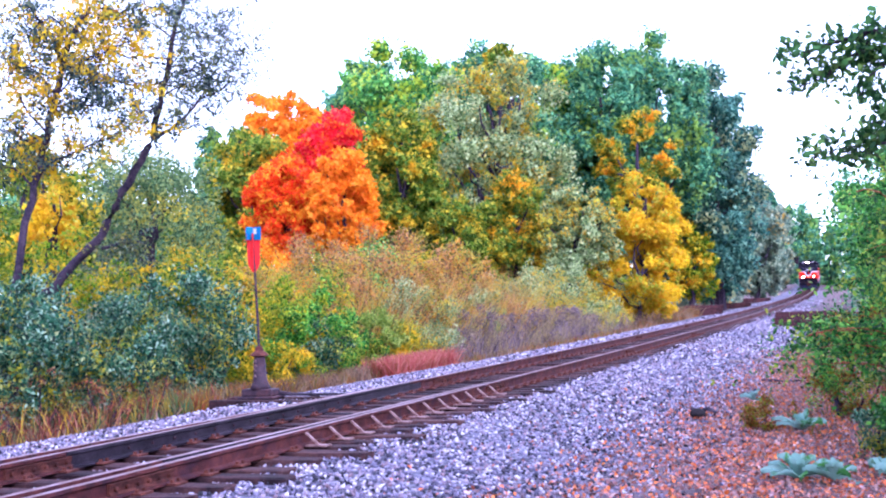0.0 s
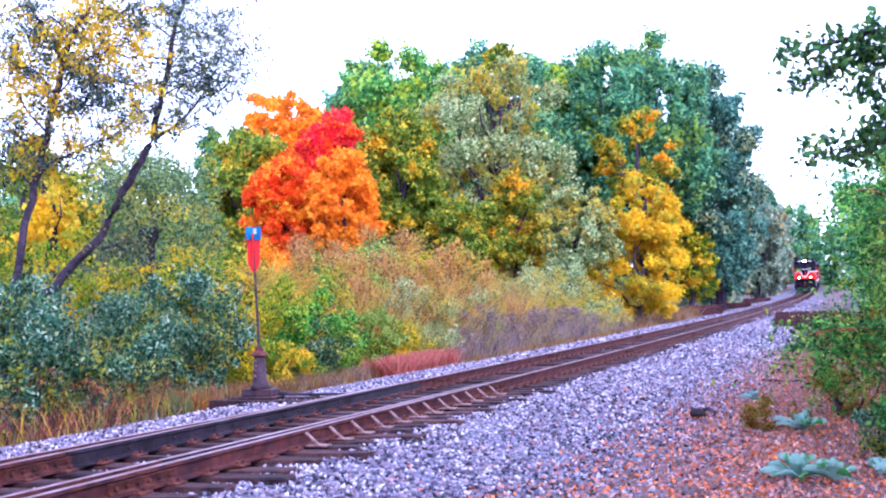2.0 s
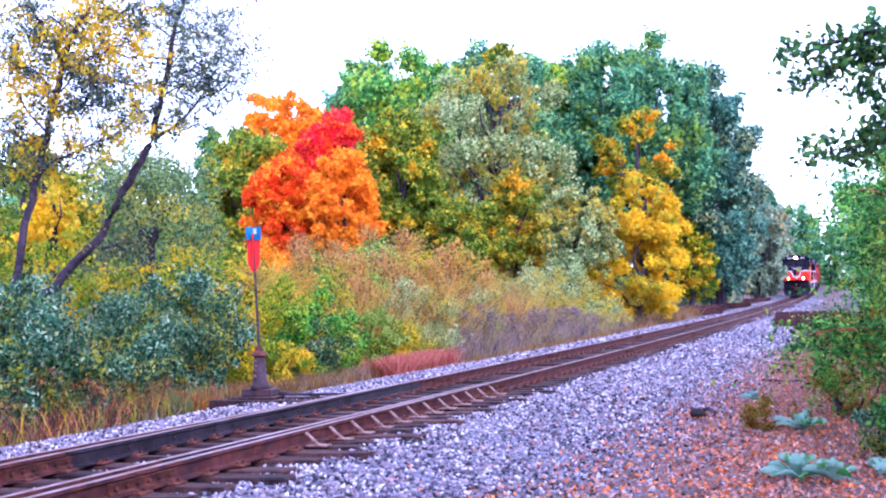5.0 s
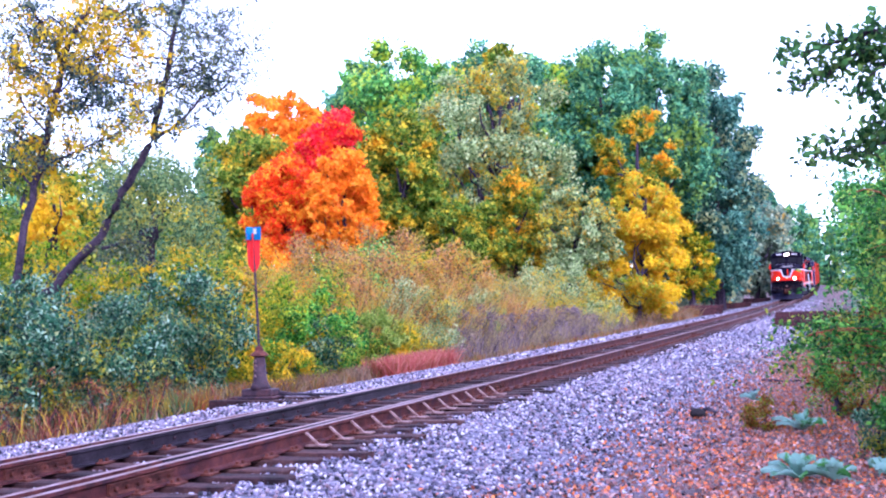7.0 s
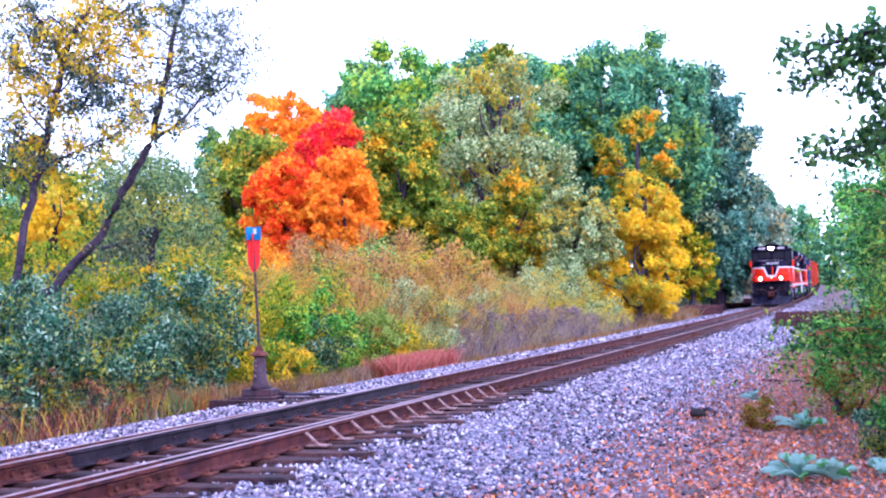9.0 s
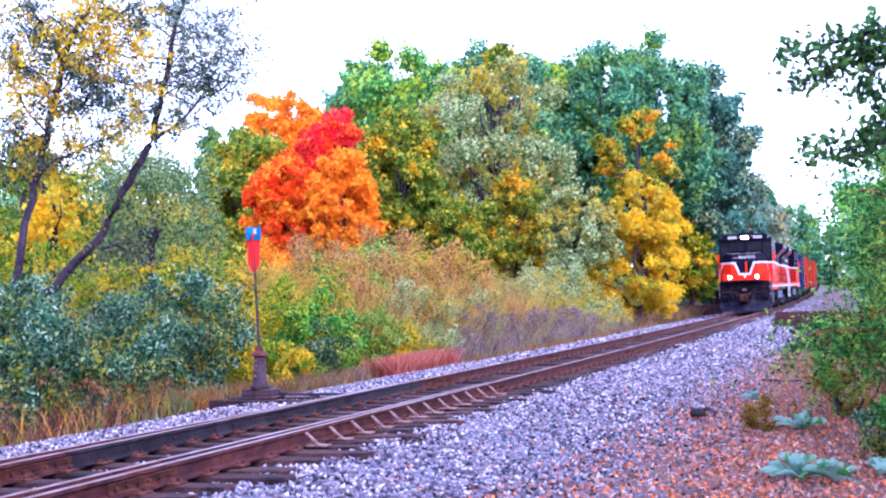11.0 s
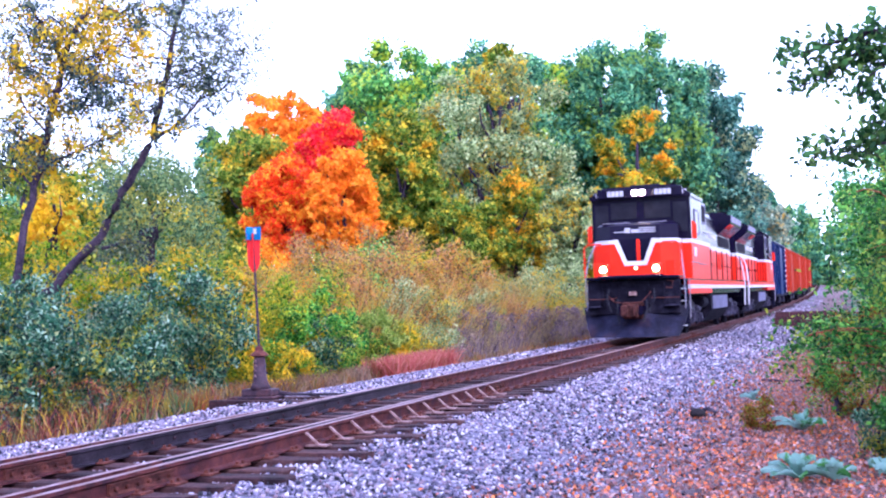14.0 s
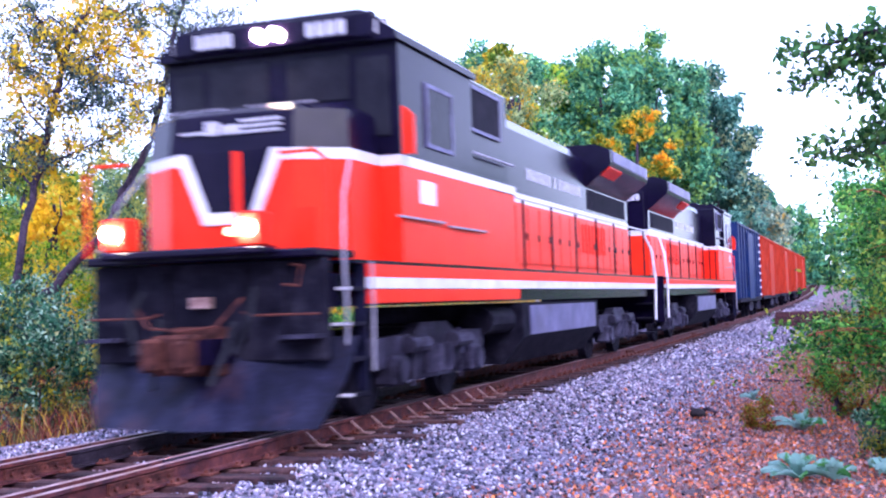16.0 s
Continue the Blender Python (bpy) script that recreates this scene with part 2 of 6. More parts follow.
def tube(bm, pts, radii, n=7):
    """A tapering round bar through the points."""
    pts = [Vector(p) for p in pts]
    rings = []
    for i, p in enumerate(pts):
        d = (pts[min(i + 1, len(pts) - 1)] - pts[max(i - 1, 0)]).normalized()
        side = d.cross(Vector((0.3, 0.1, 1)) if abs(d.z) < 0.9 else Vector((1, 0.2, 0))).normalized()
        up = d.cross(side)
        r = radii[i] if isinstance(radii, (list, tuple)) else radii
        rings.append([bm.verts.new(p + (side * math.cos(k * math.tau / n) + up * math.sin(k * math.tau / n)) * r) for k in range(n)])
    for a, b in zip(rings, rings[1:]):
        for k in range(n):
            bm.faces.new((a[k], a[(k + 1) % n], b[(k + 1) % n], b[k]))
    bm.faces.new(rings[0][::-1])
    bm.faces.new(rings[-1])
    return bm


def disc(bm, centre, axis, r, depth, n=20):
    """A short drum about an axis."""
    turn = {"x": (0, 90, 0), "y": (90, 0, 0), "z": (0, 0, 0)}[axis]
    bmesh.ops.create_cone(bm, cap_ends=True, segments=n, radius1=r, radius2=r, depth=depth, matrix=pose(*centre, *turn))
    return bm


def mesh_from(name, verts, faces, material):
    """A mesh from number arrays: verts (n, 3), triangles or quads (m, 3 or 4)."""
    me = bpy.data.meshes.new(name)
    k = faces.shape[1]
    me.vertices.add(len(verts))
    me.vertices.foreach_set("co", verts.astype(np.float32).ravel())
    me.loops.add(faces.size)
    me.loops.foreach_set("vertex_index", faces.astype(np.int32).ravel())
    me.polygons.add(len(faces))
    me.polygons.foreach_set("loop_start", np.arange(0, faces.size, k, dtype=np.int32))
    me.polygons.foreach_set("loop_total", np.full(len(faces), k, dtype=np.int32))
    me.update(calc_edges=True)
    me.materials.append(material)
    return me


def unit(a):
    return a / (np.linalg.norm(a, axis=1, keepdims=True) + 1e-9)


def leaf_cloud(rng, pts, size, aspect=0.55, up=0.5, droop=0.3, fold=0.12, outward=None, rounded=False, far=False):
    """One folded leaf at each point: a pointed diamond, a rounder six-cornered blade, or a three-cornered one far off."""
    n = len(pts)
    axis = unit(rng.normal(size=(n, 3)) + np.array((0, 0, -droop)))
    lift = rng.normal(size=(n, 3)) * 0.6 + np.array((0, 0, up))
    if outward is not None:
        lift = lift + outward * 0.7
    side = unit(np.cross(axis, lift))
    nor = np.cross(side, axis)
    L = size * (0.6 + 0.8 * rng.random((n, 1)))
    Wd = L * aspect
    if rounded:
        v = np.empty((n, 6, 3))
        for k, (a, w) in enumerate(((-0.5, 0), (-0.2, 0.5), (0.2, 0.42), (0.5, 0), (0.2, -0.42), (-0.2, -0.5))):
            v[:, k] = pts + axis * L * a + side * Wd * w + nor * L * fold * abs(w) * 2
        i = np.arange(n)[:, None] * 6
        f = np.concatenate([i + np.array(k) for k in ((0, 1, 5), (1, 2, 4), (1, 4, 5), (2, 3, 4))])
        return v.reshape(-1, 3), f
    if far:
        v = np.stack([pts - axis * L * 0.5, pts + axis * L * 0.3 + side * Wd * 0.5, pts + axis * L * 0.5 - side * Wd * 0.45], axis=1)
        return v.reshape(-1, 3), np.arange(n * 3).reshape(-1, 3)
    v = np.empty((n, 4, 3))
    v[:, 0] = pts - axis * L * 0.5
    v[:, 1] = pts + side * Wd * 0.5 + nor * L * fold
    v[:, 2] = pts + axis * L * 0.5
    v[:, 3] = pts - side * Wd * 0.5 + nor * L * fold
    i = np.arange(n)[:, None] * 4
    f = np.concatenate([i + np.array((0, 1, 2)), i + np.array((0, 2, 3))])
    return v.reshape(-1, 3), f


def clumps(rng, centre, radii, lobes, count, lobe=0.32, shell=0.6, low=-0.6):
    """Leaf points gathered in uneven clumps about an ellipsoid, and the clumps' middles."""
    d = unit(rng.normal(size=(lobes * 3, 3)))
    d = d[d[:, 2] > low - 0.35][:lobes]
    mids = d * (0.35 + 0.58 * rng.random((len(d), 1)) ** 0.6) * np.array(radii) + np.array(centre)
    sizes = lobe * (0.55 + 0.8 * rng.random(len(d))) * (sum(radii) / 3)
    share = rng.choice(len(d), size=count, p=sizes ** 2 / (sizes ** 2).sum())
    # each clump is made of sprays of its own
    sub = 14
    sd = unit(rng.normal(size=(len(d), sub, 3)))
    sr = 0.45 + 0.6 * rng.random((len(d), sub, 1))
    pick = rng.integers(0, sub, count)
    spray = (sd * sr)[share, pick] * np.array((1, 1, 0.8))
    near = unit(rng.normal(size=(count, 3)))
    r = sizes[share][:, None]
    own = r * (0.3 + 0.25 * rng.random((count, 1))) * (shell + (1 - shell) * rng.random((count, 1)) + 0.3 * rng.random((count, 1)) ** 4)
    return mids[share] + spray * r + near * own, unit(near + 0.6 * spray), mids


def crooked(rng, a, b, steps=5, wobble=0.06):
    a, b = Vector(a), Vector(b)
    n = (b - a).length
    return [a.lerp(b, i / steps) + Vector(rng.normal(size=3)) * n * wobble * (0 if i in (0, steps) else 1) for i in range(steps + 1)]


# ---- ground ----
def ground():
    ss = [-40, -20, -8] + [i * 1.0 for i in range(-4, 60)] + [60 + i * 5 for i in range(1, 49)] + [400, 600, 900, 1500, 3000]
    vs = [-900, -300, -120, -60, -30, -16, -10] + [-8 + i * 0.4 for i in range(46)] + [12, 16, 25, 60, 120, 300, 900]
    verts, faces, soil = [], [], []
    for s in ss:
        for v in vs:
            p = track(min(s, 300), v, ground_w(s, v))
            if s > 300:
                p += (track(300) - track(299)).normalized() * (s - 300) * Vector((1, 1, 0)).length / 1.414
                p.z = track(300, v, ground_w(300, v)).z
            if -9 < v < 12:
                p.z += 0.03 * noise.noise(Vector((p.x * 0.9, p.y * 0.9, 0)))
            verts.append(p[:])
            edge_r = 3.1 - 0.012 * max(0, s)
            soil.append(max(0.0, min(1.0, max((v - edge_r) / 2.2, (-v - 3.1) / 1.2))))
    w = len(vs)
    for i in range(len(ss) - 1):
        for j in range(w - 1):
            faces.append((i * w + j, i * w + j + 1, (i + 1) * w + j + 1, (i + 1) * w + j))
    me = mesh_from("ground", np.array(verts), np.array(faces)[:, ::-1], M["ground"])
    a = me.attributes.new("soil", "FLOAT", "POINT")
    a.data.foreach_set("value", soil)
    me.polygons.foreach_set("use_smooth", [True] * len(me.polygons))
    tagged(new("ground", me), "lavender-grey ballast and brown leaf-strewn soil along the track", "ground", kind="structure")


def crushed_stone():
    rng = np.random.default_rng(3)
    base = np.array([(1, 0, 0), (-1, 0, 0), (0, 1, 0), (0, -1, 0), (0, 0, 1), (0, 0, -1)], float)
    tri = np.array([(0, 2, 4), (2, 1, 4), (1, 3, 4), (3, 0, 4), (2, 0, 5), (1, 2, 5), (3, 1, 5), (0, 3, 5)])
    allv, allf, k = [], [], 0
    for s0, s1, v0, v1, per, size in ((4, 15, -3.5, 5.2, 330, 0.026), (15, 28, -3.6, 4.8, 190, 0.031), (28, 60, -3.1, 6.0, 62, 0.042), (60, 130, -2.7, 3.0, 14, 0.06)):
        n = int((s1 - s0) * (v1 - v0) * per)
        s, v = s0 + (s1 - s0) * rng.random(n), v0 + (v1 - v0) * rng.random(n)
        keep = rng.random(n) > np.clip((v - 3.0) / 2.6, 0, 0.85)
        keep &= ~((np.abs(np.abs(v) - 0.75) < 0.1))
        s, v = s[keep], v[keep]
        n = len(s)
        mid = np.array([on_ground(a, b)[:] for a, b in zip(s, v)])
        r = size * (0.55 + 0.75 * rng.random((n, 1, 1)))
        shape = base[None] * (0.6 + 0.55 * rng.random((n, 6, 1))) + rng.normal(size=(n, 6, 3)) * 0.16
        q, _ = np.linalg.qr(rng.normal(size=(n, 3, 3)))
        vv = np.einsum("nij,nkj->nki", q, shape) * r + mid[:, None] + np.array((0, 0, 1)) * r * 0.35
        allv.append(vv.reshape(-1, 3))
        allf.append((np.arange(n)[:, None, None] * 6 + tri[None] + k).reshape(-1, 3))
        k += n * 6
    me = mesh_from("ballast_stones", np.concatenate(allv), np.concatenate(allf), M["stones"])
    tagged(new("ballast_stones", me), "loose lavender-grey crushed stone ballast beside the rails", "ballast", kind="stuff")


# ---- track ----
HEAD = ((-0.036, 0), (0.036, 0), (0.037, -0.03), (0.012, -0.045), (0.009, -0.135), (0.07, -0.15), (0.07, -0.168), (-0.07, -0.168), (-0.07, -0.15), (-0.009, -0.135), (-0.012, -0.045), (-0.037, -0.03))


def rail_piece(name, gap, s0, s1, material, parent, label, step=2.0, thin=None):
    """A rail swept along the track; gap(s) is its sideways place."""
    bm = bmesh.new()
    n = max(2, int((s1 - s0) / step))
    rings = []
    for i in range(n + 1):
        s = s0 + (s1 - s0) * i / n
        k = 1.0 if thin is None else thin(s)
        rings.append([bm.verts.new(track(s, gap(s) + x * k, z)) for x, z in HEAD])
    w = len(HEAD)
    top = []
    for a, b in zip(rings, rings[1:]):
        for j in range(w):
            f = bm.faces.new((a[j], a[(j + 1) % w], b[(j + 1) % w], b[j]))
            if j == 0:
                top.append(f)
    bm.faces.new(rings[0])
    bm.faces.new(rings[-1][::-1])
    bmesh.ops.recalc_face_normals(bm, faces=bm.faces[:])
    for f in top:
        f.material_index = 1
    ob = part(name, bm, material, parent, label)
    ob.data.materials.append(M["railtop"])
    return ob


POINT_TIP, POINT_HEEL = 18.6, 9.2


def rails():
    t = thing("railway_track", "rusty single railway track with a turnout on wooden sleepers", "track", kind="structure")
    rail_piece("rail", lambda s: 0.7525, -14, 280, "rail", t, "rusty running rail with a polished head")
    rail_piece("rail", lambda s: -0.7525 - 0.00001 * s, POINT_TIP - 0.02, 280, "rail", t, "rusty running rail with a polished head")
    spread = lambda s: -0.7525 - (0.012 + 0.02 * max(0.0, POINT_TIP - s) + 0.0009 * max(0.0, POINT_TIP - 4 - s) ** 2)
    rail_piece("stock_rail", spread, -14, POINT_TIP, "rail", t, "rusty curved stock rail bending away at the turnout", 1.0)
    rail_piece("point_rail", lambda s: -0.7525, POINT_HEEL, POINT_TIP, "point", t, "oiled black switch point closed against its stock rail", 1.0,
               lambda s: 1.0 - 0.8 * max(0.0, (s - 15.5) / 3.2))
    rail_piece("point_rail", lambda s: 0.7525 - 0.11 - 0.016 * max(0.0, POINT_TIP - 5 - s), POINT_HEEL - 0.4, POINT_TIP - 0.6, "point", t, "oiled black switch point standing open", 1.0,
               lambda s: 1.0 - 0.8 * max(0.0, (s - 15.0) / 3.2))
    rail_piece("closure_rail", lambda s: -0.7525, -14, POINT_HEEL - 0.03, "rail", t, "rusty closure rail behind the switch point", 1.0)
    rail_piece("closure_rail", lambda s: 0.7525 - 0.11 - 0.016 * max(0.0, POINT_TIP - 5 - s), -14, POINT_HEEL - 0.43, "rail", t, "rusty closure rail behind the switch point", 1.0)
    # bolts along the closed point
    for i in range(14):
        bm = disc(bmesh.new(), (0, 0, 0), "x", 0.016, 0.03, 6)
        part("bolt", bm, "iron", t).matrix_world = lay(POINT_HEEL + 1.0 + i * 0.42, -0.735, -0.085)
    # joint bars with bolts
    for s, v, side in ((8.8, -0.7525, 1), (8.2, 0.7525, 1), (17.9, 0.7525, 1), (19.6, -0.7525, 1), (27.5, -0.7525, 1), (29.3, 0.7525, 1), (39.0, -0.7525, 1), (41.2, 0.7525, 1), (52, 0.7525, 1), (50.4, -0.7525, 1), (64, 0.7525, 1)):
        bm = bmesh.new()
        prism(bm, ((0.012, -0.045), (0.05, -0.05), (0.04, -0.075), (0.032, -0.115), (0.05, -0.14), (0.012, -0.135)), "y", -0.45, 0.45)
        for k in range(6):
            disc(bm, (0.045, -0.375 + 0.15 * k, -0.095), "x", 0.02, 0.035, 6)
        part("joint_bar", bm, "rust", t, "bolted rusty joint bar").matrix_world = lay(s, v)
    # rail braces on the near stock rail, over the points
    for i in range(12):
        bm = bmesh.new()
        prism(bm, ((0.032, -0.04), (0.045, -0.025), (0.2, -0.155), (0.18, -0.17)), "y", -0.016, 0.016)
        box(bm, 0.06, 0.3, -0.07, 0.07, -0.172, -0.155)
        part("rail_brace", bm, "brace", t, "pale worn steel rail brace").matrix_world = lay(11.15 + 0.57 * i + 0.01 * i, 0.7525, 0.0)
    # switch rods between the points
    for s in (16.6, 17.7, 14.6):
        part("switch_rod", boxes((-0.95, 0.9, -0.025, 0.025, -0.2, -0.17)), "point", t, "flat black switch rod").matrix_world = lay(s)
    return t


def sleepers(t):
    rng = np.random.default_rng(8)
    meshes = []
    for i in range(5):
        bm = box(bmesh.new(), -1.3, 1.3, -0.115, 0.115, -0.18, 0.0, bevel=0.012)
        bmesh.ops.subdivide_edges(bm, edges=[e for e in bm.edges if e.calc_length() > 1.5], cuts=4)
        for v in bm.verts:
            v.co += Vector(rng.normal(size=3) * (0.012, 0.006, 0.005))
        me = bpy.data.meshes.new("sleeper")
        bm.to_mesh(me)
        bm.free()
        me.materials.append(M["tie"])
        meshes.append(me)
    plate = bpy.data.meshes.new("tie_plate")
    bm = box(bmesh.new(), -0.16, 0.16, -0.09, 0.09, -0.002, 0.016)
    for x, y in ((-0.1, 0.05), (-0.1, -0.05), (0.1, 0.05), (0.1, -0.05)):
        box(bm, x - 0.015, x + 0.015, y - 0.012, y + 0.012, 0.016, 0.045)
    bm.to_mesh(plate)
    bm.free()
    plate.materials.append(M["rust"])
    s, i = -8.0, 0
    while i < 230:
        ob = new("sleeper", meshes[i % 5])
        ob.parent = t
        long = 1.0 + (0.18 if 8 < s < 19 and i % 3 == 0 else 0.0) + 0.06 * rng.random()
        ob.matrix_world = lay(s, -0.1 * rng.random() + (0.12 if long > 1.2 else 0.05), -0.17 - 0.012 * rng.random(), rng.normal() * 1.2) @ Matrix.Diagonal((long, 1, 1, 1))
        if -2 < s < 44:
            for v in (-0.7525, 0.7525):
                p = new("tie_plate", plate)
                p.parent = t
                p.matrix_world = lay(s, v, -0.168)
        s += 0.52 + 0.05 * rng.normal() * (1 if i % 4 else 0.3)
        i += 1
    # the far rest of the sleepers
    bm = bmesh.new()
    while s < 270:
        got = bmesh.ops.create_cube(bm, size=1.0, matrix=lay(s, 0.05, -0.26) @ Matrix.Diagonal((2.6, 0.23, 0.18, 1)))
        s += 0.53
    tagged(part("far_sleepers", bm, "tie", t), kind="stuff")


# ---- switch stand ----
def switch_stand():
    t = thing("switch_stand", "leaning cast-iron switch stand with red target and blue reflector", "switch stand", lay(17.47, -3.2, -0.22))
    part("base_plate", boxes((-0.34, 0.34, -0.2, 0.2, 0.0, 0.05), (-0.28, 0.28, -0.16, 0.16, 0.05, 0.17), bevel=0.015), "iron", t)
    bm = bmesh.new()
    tube(bm, ((0, 0, 0.16), (0, 0, 0.24), (0, 0, 0.3), (-0.01, 0, 0.72)), [0.19, 0.15, 0.12, 0.095], 12)
    part("column", bm, "iron", t, "dark tapered cast-iron column with scratched paint", smooth=True)
    for k, z0 in enumerate((0.36, 0.45, 0.53, 0.6)):
        bm = tube(bmesh.new(), ((-0.07, -0.118 + 0.02 * (k > 1), z0), (-0.03, -0.13 + 0.02 * (k > 1), z0 + 0.055), (-0.01, -0.13 + 0.02 * (k > 1), z0 + 0.01)), 0.008, 5)
        part("paint_mark", bm, "brace", t, "pale scrawled paint mark too worn to read")
    bm = bmesh.new()
    tube(bm, ((-0.01, 0, 0.7), (-0.01, 0, 0.725), (-0.01, 0, 0.745), (-0.01, 0, 0.8), (-0.01, 0, 0.88)), [0.1, 0.16, 0.15, 0.08, 0.05], 14)
    part("collar", bm, "rust", t, "flared rusty cap of the column")
    bm = bmesh.new()
    tube(bm, ((-0.01, 0, 0.85), (-0.03, 0, 1.5), (-0.06, 0, 2.2), (-0.08, 0, 2.86)), [0.024, 0.021, 0.02, 0.018], 8)
    part("spindle", bm, "iron", t, "slender bent rusty spindle")
    for turn in (20, 110):
        bm = bmesh.new()
        prism(bm, ((-0.1, 2.26), (-0.03, 2.12), (0.03, 2.12), (0.1, 2.26), (0.115, 2.78), (-0.115, 2.78)), "y", -0.006, 0.006)
        ob = part("target_blade", bm, "target_red", t, "bright red painted target blade")
        ob.matrix_parent_inverse = Matrix.Identity(4)
        ob.matrix_basis = pose(-0.07, 0, 0, 0, 0, turn)
    for turn in (-12, 78):
        bm = boxes((-0.165, 0.165, -0.008, 0.008, 2.66, 2.88), bevel=0.004)
        ob = part("reflector", bm, "target_blue", t, "blue reflector plate")
        ob.matrix_basis = pose(-0.07, 0, 0, 0, 0, turn)
    part("reflector_mark", boxes((-0.06, 0.03, -0.022, -0.01, 2.76, 2.86)), "white", t, "white worn patch").matrix_basis = pose(-0.02, 0, 0, 0, 0, -12)
    part("throw_lever", tube(bmesh.new(), ((0.1, 0.12, 0.12), (0.45, 0.16, 0.08), (1.0, 0.2, 0.03)), [0.03, 0.024, 0.02], 7), "iron", t)
    for y in (-0.3, 0.3):
        ob = new("headblock_sleeper", boxes_mesh("headblock_sleeper", (-0.9, 3.0, -0.12, 0.12, -0.18, 0.0), "tie"))
        tagged(ob, "long weathered headblock sleeper under the switch stand", "sleeper", "headblock sleepers")
        ob.matrix_world = lay(17.47 + y, -3.05, -0.215)
    bm = boxes((-2.6, -0.05, -0.03, 0.03, -0.02, 0.02))
    ob = part("connecting_rod", bm, "point", None)
    ob.matrix_world = lay(17.6, -0.75, -0.16)
    tagged(ob, "black connecting rod from switch stand to points", "rod")


def boxes_mesh(name, row, material, bevel=0.012):
    me = bpy.data.meshes.new(name)
    bm = boxes(row, bevel=bevel)
    bm.to_mesh(me)
    bm.free()
    me.materials.append(M[material])
    return me


def timber_stacks():
    for s, v, n, rows, long, turn, label in ((80.0, -3.6, 2, 3, 2.6, 4, "low stack of dark red-brown old sleepers by the track"), (103, -3.6, 2, 2, 2.6, -3, "low stack of blackened old sleepers by the track"),
                                              (128, -3.6, 2, 2, 2.8, 2, "low stack of red-brown old sleepers by the track"), (54.5, 3.9, 2, 3, 2.6, 3, "stack of dark old sleepers beside the bushes")):
        t = thing("sleeper_stack", label, "sleeper stack", lay(s, v, ground_w(s, v) - 0.02, turn), "sleeper stacks")
        for r in range(rows):
            for c in range(n):
                bm = box(bmesh.new(), -long / 2, long / 2, -0.13, 0.13, 0, 0.24, bevel=0.02)
                ob = part("old_sleeper", bm, "timber", t)
                ob.matrix_basis = pose(0.06 * ((r * 7 + c * 3) % 3 - 1), (c - 0.5) * 0.28, r * 0.245, 0, 0, (r * 5 + c) % 3 - 1)
    ob = part("post", tube(bmesh.new(), ((0, 0, -0.3), (0, 0, 0.9), (0, 0, 1.9)), 0.1, 8), "twig", None)
    ob.matrix_world = lay(84, -6.2, -0.6)
    tagged(ob, "short grey weathered wooden post beside the track", "post")


